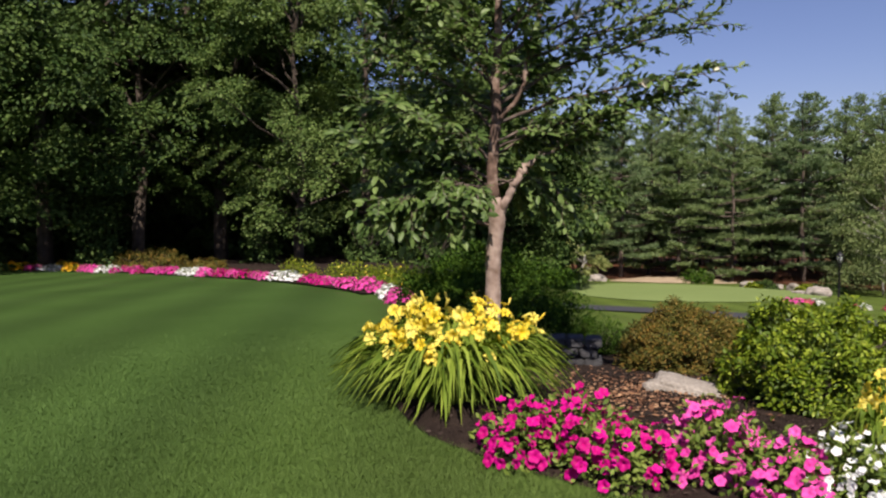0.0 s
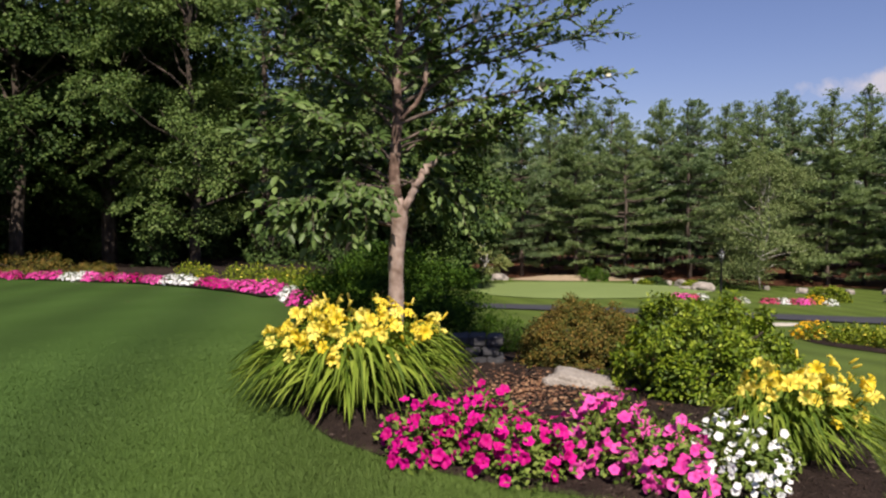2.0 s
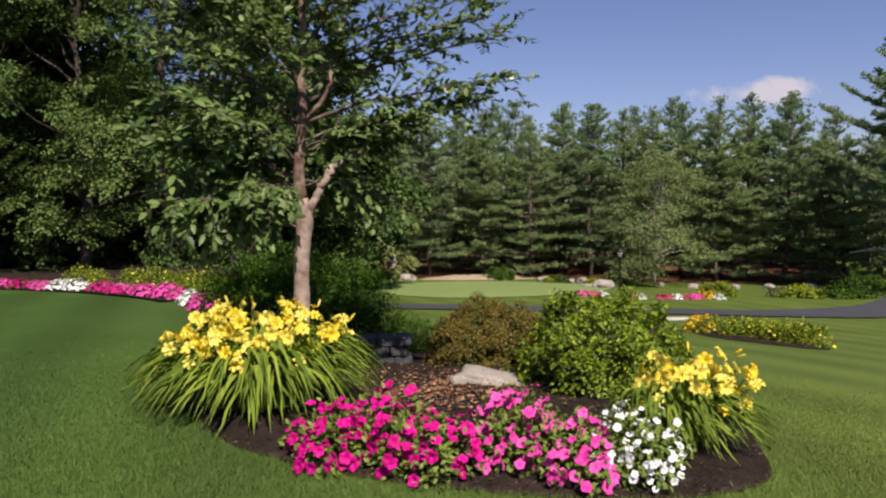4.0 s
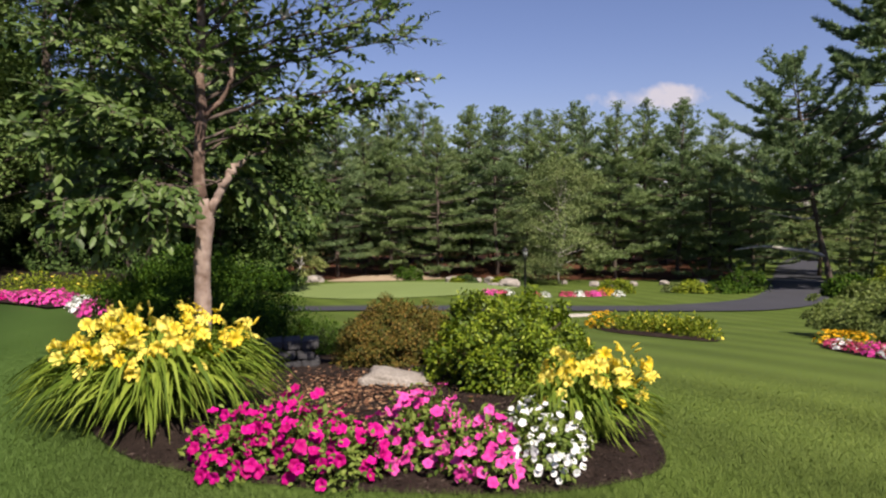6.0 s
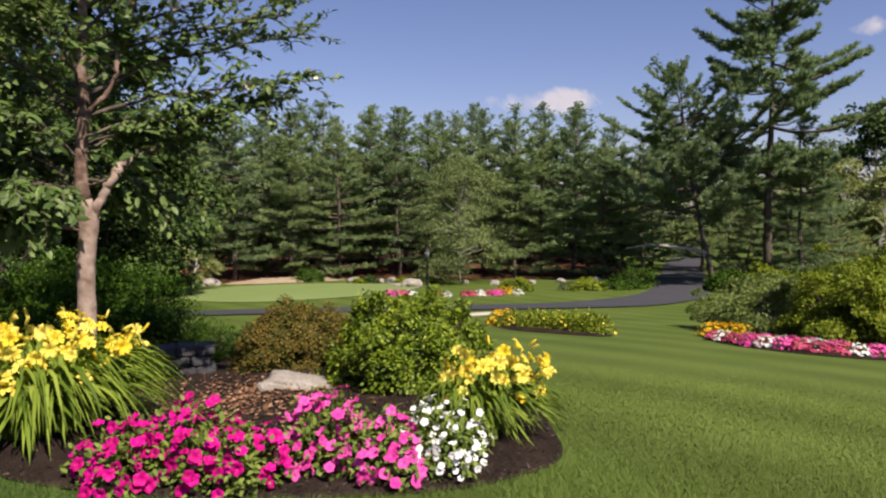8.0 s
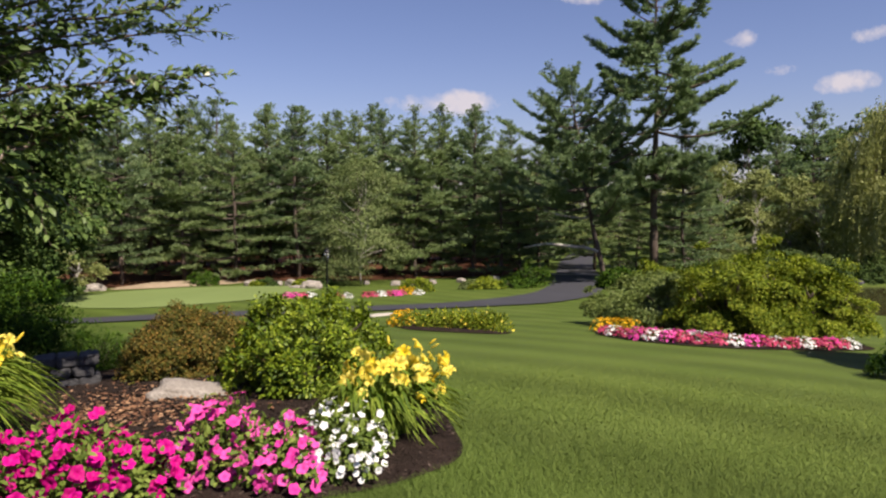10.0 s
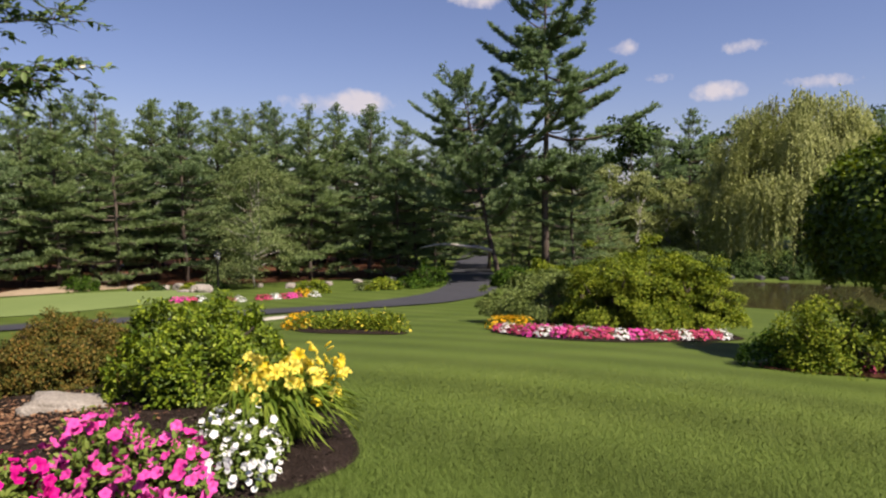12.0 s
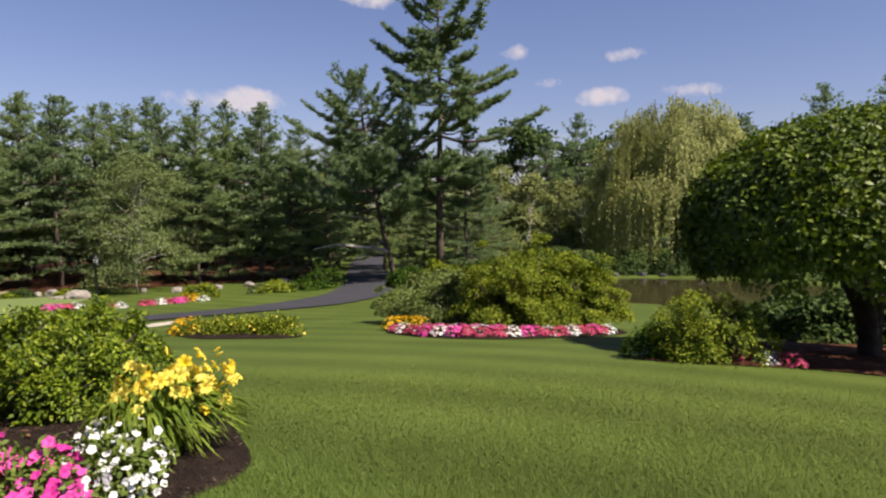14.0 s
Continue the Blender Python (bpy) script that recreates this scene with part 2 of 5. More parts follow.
M_CHIP = ramp_mat("bark_chip", [(0.2, (0.014, 0.009, 0.007)), (0.6, (0.045, 0.031, 0.025)), (0.9, (0.13, 0.098, 0.080))], scale=5.0, rough=0.95, island=0.7, spec=0.1)
M_IRON = plain_mat("black_iron", (0.018, 0.018, 0.020), rough=0.45, metal=0.6)
M_CONCRETE = plain_mat("pale_stone", (0.42, 0.39, 0.34), rough=0.9)


def glass_mat():
    mat = bpy.data.materials.new("lamp_glass")
    mat.use_nodes = True
    b = mat.node_tree.nodes["Principled BSDF"]
    b.inputs["Base Color"].default_value = (0.9, 0.92, 0.95, 1)
    b.inputs["Roughness"].default_value, b.inputs["Transmission Weight"].default_value = 0.15, 0.8
    return mat


M_GLASS = glass_mat()


def water_mat():
    mat = bpy.data.materials.new("pond_water")
    mat.use_nodes = True
    nt = mat.node_tree
    b = nt.nodes["Principled BSDF"]
    b.inputs["Base Color"].default_value = (0.030, 0.026, 0.012, 1)
    b.inputs["Roughness"].default_value = 0.06
    n = nt.nodes.new("ShaderNodeTexNoise")
    n.inputs["Scale"].default_value, n.inputs["Detail"].default_value = 1.6, 4.0
    geo = nt.nodes.new("ShaderNodeNewGeometry")
    nt.links.new(geo.outputs["Position"], n.inputs["Vector"])
    bump = nt.nodes.new("ShaderNodeBump")
    bump.inputs["Strength"].default_value, bump.inputs["Distance"].default_value = 0.25, 0.05
    nt.links.new(n.outputs["Fac"], bump.inputs["Height"])
    nt.links.new(bump.outputs[0], b.inputs["Normal"])
    return mat


M_WATER = water_mat()

# ---- building blocks ----
rng = np.random.default_rng(7)


def unit(v):
    v = np.asarray(v, float)
    return v / np.maximum(np.linalg.norm(v, axis=-1, keepdims=True), 1e-9)


def mesh_of(name, verts, tris, smooth=False):
    verts, tris = np.asarray(verts, np.float32), np.asarray(tris, np.int32)
    me = bpy.data.meshes.new(name)
    me.vertices.add(len(verts))
    me.vertices.foreach_set("co", verts.ravel())
    me.loops.add(tris.size)
    me.loops.foreach_set("vertex_index", tris.ravel())
    me.polygons.add(len(tris))
    me.polygons.foreach_set("loop_start", np.arange(len(tris), dtype=np.int32) * 3)
    me.update(calc_edges=True)
    me.validate()
    if smooth:
        me.shade_smooth()
    return me


def join(pieces):
    vs, fs, n = [], [], 0
    for v, f in pieces:
        vs.append(np.asarray(v, float))
        fs.append(np.asarray(f, int) + n)
        n += len(v)
    return np.concatenate(vs), np.concatenate(fs)


def part(name, geo, material, parent=None, label="", smooth=False, m=None, kind=""):
    me = geo if isinstance(geo, bpy.types.Mesh) else mesh_of(name, *geo, smooth=smooth)
    if not me.materials:
        me.materials.append(material)
    ob = new(name, me)
    if parent is not None:
        ob.parent = parent
    if m is not None:
        ob.matrix_basis = m
    return tagged(ob, label=label, kind=kind)


def thing(name, x, y, z, label, category, group="", kind="", rz=0.0, s=1.0):
    ob = new(name)
    ob.empty_display_size = 0.2
    ob.matrix_basis = pose(x, y, z, 0, 0, rz) @ Matrix.Diagonal((s, s, s, 1))
    return tagged(ob, label=label, category=category, group=group, kind=kind)


def tube(points, radii, sides=7, cap=True):
    P, R = np.asarray(points, float), np.asarray(radii, float)
    T = unit(np.gradient(P, axis=0))
    ref = np.array([0.31, 0.95, 0.05]) if abs(T[0, 2]) > 0.5 else np.array([0.05, 0.05, 1.0])
    A = unit(np.cross(T, ref))
    B = np.cross(T, A)
    th = np.linspace(0, 2 * np.pi, sides, endpoint=False)
    V = (P[:, None] + R[:, None, None] * (np.cos(th)[None, :, None] * A[:, None] + np.sin(th)[None, :, None] * B[:, None])).reshape(-1, 3)
    F = []
    for i in range(len(P) - 1):
        for j in range(sides):
            a, b = i * sides + j, i * sides + (j + 1) % sides
            F += [(a, b, b + sides), (a, b + sides, a + sides)]
    if cap:
        V = np.vstack([V, P[-1:] + T[-1:] * R[-1], P[:1]])
        t, b0, last = len(V) - 2, len(V) - 1, (len(P) - 1) * sides
        for j in range(sides):
            F += [(last + j, last + (j + 1) % sides, t), ((j + 1) % sides, j, b0)]
    return V, np.array(F)


def bent(a, b, n=6, sag=0.0, wob=0.0, g=None):
    """A wobbly line from a to b, lifted by sag in the middle."""
    a, b = np.asarray(a, float), np.asarray(b, float)
    s = np.linspace(0, 1, n)
    P = a + (b - a) * s[:, None]
    P[:, 2] += sag * 4 * s * (1 - s)
    if wob:
        P[1:-1] += (g or rng).normal(0, wob, (n - 2, 3))
    return P


def leaves(P, D, N, L, W, fold=0.3, fine=False, droop=0.0):
    """Folded leaves: base points, directions, upper sides, lengths and widths."""
    P, D = np.asarray(P, float), unit(D)
    n = len(P)
    L, W = np.broadcast_to(L, n)[:, None], np.broadcast_to(W, n)[:, None]
    S = unit(np.cross(D, N))
    U = np.cross(S, D)
    if not fine:
        V = np.stack([P, P + D * L * 0.45 + S * W * 0.5 + U * W * fold * 0.5, P + D * L - U * L * droop, P + D * L * 0.45 - S * W * 0.5 + U * W * fold * 0.5], 1)
        F = np.array([(0, 2, 1), (0, 3, 2)])
    else:
        a, b = P + D * L * 0.28, P + D * L * 0.66 - U * L * droop * 0.4
        V = np.stack([P, a + S * W * 0.42 + U * W * fold * 0.42, b + S * W * 0.42 + U * W * fold * 0.42, P + D * L - U * L * droop,
                      b - S * W * 0.42 + U * W * fold * 0.42, a - S * W * 0.42 + U * W * fold * 0.42, a, b], 1)
        F = np.array([(0, 6, 1), (6, 7, 2), (6, 2, 1), (7, 3, 2), (0, 5, 6), (6, 5, 4), (6, 4, 7), (7, 4, 3)])
    k = V.shape[1]
    return V.reshape(-1, 3), (F[None] + np.arange(n)[:, None, None] * k).reshape(-1, 3)


def sphere_dirs(n, g):
    return unit(g.normal(size=(n, 3)))


def smoothstep(a, b, v):
    k = np.clip((v - a) / (b - a), 0, 1)
    return k * k * (3 - 2 * k)


# ---- the lie of the land ----
DD = np.linspace(0, 420, 2101)


def profile(d, z, w):
    v = np.interp(DD, d, z)
    pad = np.pad(v, w, mode="edge")
    return np.convolve(pad, np.ones(2 * w + 1) / (2 * w + 1), "valid")


PROF_A = profile([0, 4, 9, 14, 20, 30, 50, 90, 420], [0, 0, -.1, -.26, -.55, -1.0, -1.9, -3, -4], 6)
PROF_B = profile([0, 3, 5, 8, 15, 22, 30, 50, 90, 420], [0, 0, -.13, -.5, -1.4, -2.2, -2.95, -3.95, -5.0, -6], 4)
POND = (39.5, 9.5, 6.6, 10.5, 77.0, -3.55)      # centre, radial and sideways half sizes, azimuth, water level


def pond_r(x, y):
    a = radians(POND[4])
    dx, dy = x - POND[0], y - POND[1]
    u, v = dx * math.sin(a) + dy * math.cos(a), dx * math.cos(a) - dy * math.sin(a)
    return np.hypot(u / POND[2], v / POND[3])


def terrain(x, y):
    x, y = np.asarray(x, float), np.asarray(y, float)
    d, az = np.hypot(x, y), np.degrees(np.arctan2(x, y))
    k = smoothstep(-5, 12, az) * (1 - smoothstep(120, 180, az))
    z = (1 - k) * np.interp(d, DD, PROF_A) + k * np.interp(d, DD, PROF_B)
    r = pond_r(x, y)
    shore = 1 - smoothstep(1.0, 1.8, r)
    z = z * (1 - shore) + (POND[5] + 0.12) * shore - 0.9 * (1 - smoothstep(0.85, 1.02, r))
    return z


def ground_at(x, y):
    return float(terrain(x, y))


def polar(az, d):
    return d * math.sin(radians(az)), d * math.cos(radians(az))


def build_ground():
    rad = np.concatenate([[0.0], np.arange(0.6, 3, 0.4), np.arange(3, 12, 0.22), np.arange(12, 60, 0.6), np.geomspace(60, 2500, 40)])
    az = np.radians(np.concatenate([np.arange(-60, 120, 1.0), np.arange(120, 300, 6.0)]))
    n = len(az)
    R, A = np.meshgrid(rad, az, indexing="ij")
    X, Y = R * np.sin(A), R * np.cos(A)
    V = np.stack([X, Y, terrain(X, Y)], -1).reshape(-1, 3)
    i, j = np.meshgrid(np.arange(len(rad) - 1), np.arange(n), indexing="ij")
    a, b = (i * n + j).ravel(), (i * n + (j + 1) % n).ravel()
    F = np.concatenate([np.stack([a, b + n, b], 1), np.stack([a, a + n, b + n], 1)])
    F = F[(F[:, 0] >= n) | (F[:, 1] >= n)]
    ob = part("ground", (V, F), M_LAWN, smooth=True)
    tagged(ob, "mown green lawn falling gently away", "lawn", kind="structure")


build_ground()


def inside(x, y, poly):
    poly = np.asarray(poly)
    x, y = np.asarray(x, float), np.asarray(y, float)
    res = np.zeros(x.shape, bool)
    for (x0, y0), (x1, y1) in zip(poly, np.roll(poly, -1, 0)):
        hit = ((y0 > y) != (y1 > y)) & (x < (x1 - x0) * (y - y0) / (y1 - y0 + 1e-12) + x0)
        res ^= hit
    return res


def rounded(poly, n=10):
    """A closed smooth outline through the corner points."""
    P = np.asarray(poly, float)
    out = []
    for i in range(len(P)):
        p0, p1, p2, p3 = P[i - 1], P[i], P[(i + 1) % len(P)], P[(i + 2) % len(P)]
        for s in np.linspace(0, 1, n, endpoint=False):
            out.append(0.5 * (2 * p1 + (p2 - p0) * s + (2 * p0 - 5 * p1 + 4 * p2 - p3) * s * s + (3 * p1 - p0 - 3 * p2 + p3) * s ** 3))
    return np.array(out)


def open_curve(poly, n=12):
    P = np.asarray(poly, float)
    P = np.vstack([2 * P[0] - P[1], P, 2 * P[-1] - P[-2]])
    out = []
    for i in range(1, len(P) - 2):
        p0, p1, p2, p3 = P[i - 1:i + 3]
        for s in np.linspace(0, 1, n, endpoint=False):
            out.append(0.5 * (2 * p1 + (p2 - p0) * s + (2 * p0 - 5 * p1 + 4 * p2 - p3) * s * s + (3 * p1 - p0 - 3 * p2 + p3) * s ** 3))
    out.append(P[-2])
    return np.array(out)


def draped(outline, lift, rings=10, centre=None, rough=0.0):
    """A sheet over the ground inside an outline; lift(k) gives its height, k from 0 at the rim to 1 in the middle."""
    O = np.asarray(outline)
    c = np.asarray(centre) if centre is not None else O.mean(0)
    n = len(O)
    V = []
    for k in np.linspace(0, 1, rings, endpoint=False):
        P = O + (c - O) * k
        z = terrain(P[:, 0], P[:, 1]) + lift(k) + (rng.normal(0, rough, n) if rough and k > 0 else 0)
        V.append(np.column_stack([P, z]))
    V.append([[c[0], c[1], ground_at(*c) + lift(1)]])
    V = np.vstack(V)
    F = []
    for i in range(rings - 1):
        for j in range(n):
            a, b = i * n + j, i * n + (j + 1) % n
            F += [(a, b, b + n), (a, b + n, a + n)]
    last = (rings - 1) * n
    F += [(last + j, last + (j + 1) % n, len(V) - 1) for j in range(n)]
    return V, np.array(F)


def ribbon(line, width, lift):
    P = np.asarray(line)
    T = unit(np.gradient(P, axis=0))
    S = np.stack([-T[:, 1], T[:, 0]], 1)
    cols = np.linspace(-0.5, 0.5, 7)
    V = []
    for c in cols:
        Q = P + S * width * c
        V.append(np.column_stack([Q, terrain(Q[:, 0], Q[:, 1]) + lift]))
    V = np.stack(V, 1).reshape(-1, 3)
    k = len(cols)
    F = []
    for i in range(len(P) - 1):
        for j in range(k - 1):
            a = i * k + j
            F += [(a, a + k, a + k + 1), (a, a + k + 1, a + 1)]
    return V, np.array(F)


# driveway
ROAD = open_curve([(-16, 33), (-6, 30.5), (4.4, 27.2), (10, 23.8), (15, 21.9), (20, 21.6), (26, 23.1), (32.6, 27.7), (40.6, 34.5), (50.6, 43.1), (58.6, 49.5), (72.6, 59.5)], 14)
tagged(part("road", ribbon(ROAD, 3.1, 0.045), M_ASPHALT, smooth=True), "dark grey asphalt driveway curving through the lawn", "driveway", kind="structure")
# putting green with its sand bunker, and the straw under the pines
GREEN = rounded([(6.2, 36), (8.5, 31.5), (13, 31), (17.5, 33), (19.5, 36), (18, 40), (13, 43), (8, 41.5)])
tagged(part("putting_green", draped(GREEN, lambda k: 0.03 + 0.12 * min(1, k * 2.5), 10), M_GREEN, smooth=True), "pale close-mown putting green", "putting green", kind="structure")
SAND = rounded([(10.8, 45.5), (13, 44.0), (17.5, 43.6), (19.2, 45), (17, 47.3), (13, 47.4)])
tagged(part("sand_bunker", draped(SAND, lambda k: 0.03 + 0.2 * min(1, k * 2), 8, rough=0.03), M_SAND, smooth=True), "pale sand bunker behind the putting green", "bunker", kind="structure")
STRAW = rounded([(1, 50), (10, 47.5), (20, 46.0), (22, 41.5), (28, 38.5), (33, 37.5), (37.5, 37.8), (46, 46), (58, 64), (52, 86), (30, 98), (6, 95), (-2, 70)])
tagged(part("straw_bed", draped(STRAW, lambda k: 0.02 + 0.1 * min(1, k * 4), 12, rough=0.02), M_STRAW, smooth=True), "red-brown pine straw under the trees", "mulch", kind="structure")
a77 = radians(POND[4])
th = np.linspace(0, 2 * np.pi, 48, endpoint=False)
PONDLINE = np.stack([POND[0] + 1.04 * (POND[2] * np.cos(th) * math.sin(a77) + POND[3] * np.sin(th) * math.cos(a77)),
                     POND[1] + 1.04 * (POND[2] * np.cos(th) * math.cos(a77) - POND[3] * np.sin(th) * math.sin(a77))], 1)
wv = np.column_stack([PONDLINE, np.full(48, POND[5])])
wv = np.vstack([wv, [[POND[0], POND[1], POND[5]]]])
tagged(part("water", (wv, np.array([(j, 48, (j + 1) % 48) for j in range(48)])[:, ::-1]), M_WATER), "still brown pond water reflecting the willow", "pond", kind="structure")

# the planting bed before the camera
BED = rounded([(-0.17, 4.26), (0.28, 3.72), (0.80, 3.30), (1.30, 3.02), (1.72, 2.86), (2.15, 2.84), (2.55, 3.00), (2.95, 3.6), (3.55, 4.6), (4.1, 6.0), (4.3, 7.6), (3.4, 9.3), (1.2, 9.8), (-0.2, 9.2), (-0.55, 7.2), (-0.45, 5.4)], 8)


def bed_lift(k):
    return 0.012 + 0.07 * min(1.0, k * 3.5)


tagged(part("mulch_bed", draped(BED, bed_lift, 26, centre=(1.6, 6.2), rough=0.008), M_MULCH, smooth=False), "dark bark mulch in a curved planting bed", "mulch bed", kind="structure")


def build_grass():
    g = np.random.default_rng(3)
    d0, d1, a0, a1 = 1.9, 12.0, radians(-58), radians(114)
    n = int(215000 * (a1 - a0) * math.log(d1 / d0))
    d = d0 * (d1 / d0) ** g.uniform(0, 1, n)          # ever thinner with distance
    a = g.uniform(a0, a1, n)
    x, y = d * np.sin(a), d * np.cos(a)
    keep = ~inside(x, y, BED) & (g.uniform(0, 1, n) < smoothstep(1.9, 3.1, d) * (1 - smoothstep(5.5, 12.0, d)) * smoothstep(radians(-58), radians(-31), a) * (1 - smoothstep(radians(87), radians(114), a)))
    x, y, d = x[keep], y[keep], d[keep]
    n = len(x)
    h, w = np.interp(d, [2, 4, 9, 12], [0.044, 0.030, 0.010, 0.004]), 0.0030 * (d / 3) ** 0.75
    hh = h * g.uniform(0.5, 1.25, n)
    th = g.uniform(0, 2 * np.pi, n)
    tilt = g.uniform(0.4, 1.7, n)
    P = np.stack([x, y, terrain(x, y) - 0.004], 1)
    side = np.stack([np.cos(th), np.sin(th), 0 * th], 1) * (w * g.uniform(0.6, 1.2, n))[:, None] * 0.5
    lean = np.stack([-np.sin(th), np.cos(th), 0 * th], 1) * (hh * tilt)[:, None]
    tip = P + lean + np.stack([0 * th, 0 * th, hh], 1)
    V = np.stack([P - side, P + side, tip], 1).reshape(-1, 3)
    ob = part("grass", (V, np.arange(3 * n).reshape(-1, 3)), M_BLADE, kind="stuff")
    tagged(ob, "short mown green grass blades of the lawn", "grass")


build_grass()

# ---- plants ----


def pads(centres, normals, radius, per, L, W, g, flat=0.35, fine=False, rise=0.6):
    """Leaf pads: clusters of leaves spread round each centre, facing outwards and up."""
    n = len(centres)
    C = np.repeat(np.asarray(centres), per, 0)
    Nn = np.repeat(unit(normals), per, 0)
    rad = np.repeat(np.broadcast_to(radius, n), per)[:, None]
    off = sphere_dirs(n * per, g) * rad * (g.uniform(0, 1, (n * per, 1)) ** 0.45)
    off -= Nn * np.sum(off * Nn, 1, keepdims=True) * (1 - flat)
    N2 = unit(Nn + np.array([0, 0, rise]) + g.normal(0, 0.45, (n * per, 3)))
    D = unit(off / rad + g.normal(0, 0.5, (n * per, 3)) + np.array([0, 0, -0.25]))
    return leaves(C + off, D, N2, L * g.uniform(0.7, 1.25, n * per), W * g.uniform(0.7, 1.25, n * per), fine=fine)


def broadleaf_proto(name, seed, height, spread, low, clumps, per, leaf, bark, leafmat, label, category="tree", pad=0.2, girth=0.018):
    g = np.random.default_rng(seed)
    root = thing(name, 0, 0, -60, label, category)
    trunk = [tube(bent((0, 0, -0.3), (g.normal(0, 0.3), g.normal(0, 0.3), height * 0.85), 8, 0, 0.12, g), np.linspace(height * girth, 0.02, 8), 7)]
    C, N = [], []
    for i in range(clumps // 5):
        u = g.uniform(low, 1.0)
        prof = math.sin(math.pi * min(1, max(0.02, (u - low) / (1 - low))) ** 0.75) ** 0.6
        th = g.uniform(0, 2 * math.pi)
        r = spread * prof * g.uniform(0.55, 1.08) * (1 + 0.22 * math.sin(3 * th + seed + 5 * u))
        c = (r * math.cos(th), r * math.sin(th), height * u)
        for j in range(5):
            C.append(np.array(c) + g.normal(0, 1, 3) * np.array([0.16, 0.16, 0.09]) * spread)
            N.append((math.cos(th) * 0.6, math.sin(th) * 0.6, 0.8))
        if i % 2 == 0:
            trunk.append(tube(bent((0, 0, max(0.5, height * u * 0.72)), c, 5, 0.1, 0.1, g), np.linspace(0.06, 0.015, 5) * girth / 0.018, 5, False))
    part("trunk", join(trunk), bark, root)
    part("crown", pads(C, N, spread * pad * g.uniform(0.6, 1.4, len(C)), per, leaf, leaf * 0.7, g, flat=0.22), leafmat, root)
    return root


def pine_proto(name, seed, height, spread, clear, whorls, per_whorl, tufts, needle, mat, label, gap=0.0, up=0.05, dens=17, inner=0.2, curl=0.0):
    """A white pine: bare lower trunk, tiers of level branches with upturned needle tufts."""
    g = np.random.default_rng(seed)
    root = thing(name, 0, 0, -60, label, "pine tree")
    wood = [tube(bent((0, 0, -0.3), (g.normal(0, 0.15), g.normal(0, 0.15), height), 9, 0, 0.06, g), np.linspace(height * 0.0135, 0.02, 9), 8)]
    P, D, N = [], [], []
    for wi in range(whorls):
        u = wi / (whorls - 1)
        z = clear + (height * 0.985 - clear) * u ** 0.92
        reach = spread * (1 - u) ** 0.74 * (0.72 + 0.28 * min(1, u * 5)) + 0.12
        for b in range(per_whorl):
            if gap and g.uniform() < gap:
                continue
            th = 2 * math.pi * (b + g.uniform(0, 0.9)) / per_whorl + wi * 1.3
            r = reach * g.uniform(0.5, 1.2)
            rise = r * (up + 0.85 * u * u) + g.normal(0, 0.2)
            z0 = z + g.normal(0, 0.026 * height * (1 - 0.6 * u))
            tip = np.array([r * math.cos(th), r * math.sin(th), z0 + rise])
            line = bent((0, 0, z0), tip, 6, -(0.07 + curl) * r, 0.03, g)
            wood.append(tube(line, np.linspace(0.02 + 0.014 * r, 0.008, 6), 5, False))
            n = max(4, int(tufts * (0.35 + 0.65 * r / (spread + 0.2))))
            pads_n = max(2, int(1.5 + 1.6 * r))
            ps, pw = inner + (1 - inner) * (np.arange(pads_n) + g.uniform(0.2, 1.0, pads_n)) / pads_n, g.uniform(-1, 1, pads_n)
            pick = g.integers(0, pads_n, n)
            s = np.clip(ps[pick] + g.normal(0, 0.24 / (r + 0.4), n), 0.1, 1.06)
            base = np.array([0, 0, z0]) + (tip - np.array([0, 0, z0])) * s[:, None]
            side = np.array([-math.sin(th), math.cos(th), 0])
            wide = r * 0.42 * (1.2 - ps[pick]) * pw[pick] + g.normal(0, 0.24, n)
            base = base + side * wide[:, None]
            base[:, 2] += g.normal(0.05, 0.055, n) - (0.07 + curl) * r * 4 * s * (1 - s) * 0.8
            out = unit(np.array([math.cos(th), math.sin(th), 0.35]) + side * (wide / (r + 0.1) * 2.0)[:, None])
            P.append(base)
            D.append(out)
    zt = g.uniform(height * 0.9, height, 26)
    P.append(np.stack([g.normal(0, 0.06, 26), g.normal(0, 0.06, 26), zt], 1))
    D.append(unit(g.normal(0, 0.5, (26, 3)) + np.array([0, 0, 1.0])))
    P, D = np.concatenate(P), np.concatenate(D)
    k = dens
    PP, DD2 = np.repeat(P, k, 0), np.repeat(D, k, 0)
    dirs = unit(DD2 * 0.80 + np.array([0, 0, 0.34]) + g.normal(0, 1, PP.shape) * np.array([0.6, 0.6, 0.34]))
    Ln = needle * g.uniform(0.6, 1.2, len(PP)) * np.interp(PP[:, 2] / height, [0.72, 1.0], [1.0, 0.5])
    geo = leaves(PP, dirs, DD2 * 0.5 + np.array([0, 0, 0.8]) + g.normal(0, 0.55, PP.shape), Ln, Ln * 0.21 * (13 / dens) ** 0.5, fold=0.2)
    part("trunk", join(wood), M_PBARK, root)
    part("crown", geo, mat, root)
    return root


def place(proto, x, y, s=1.0, rz=0.0, dz=0.0, sz=None, label=""):
    ob = copy_thing(proto, pose(x, y, ground_at(x, y) + dz, 0, 0, rz))
    ob.scale = (s, s, sz or s)
    if label:
        tagged(ob, label)
    return ob


def remove(proto):
    for o in (*proto.children_recursive, proto):
        bpy.data.objects.remove(o)


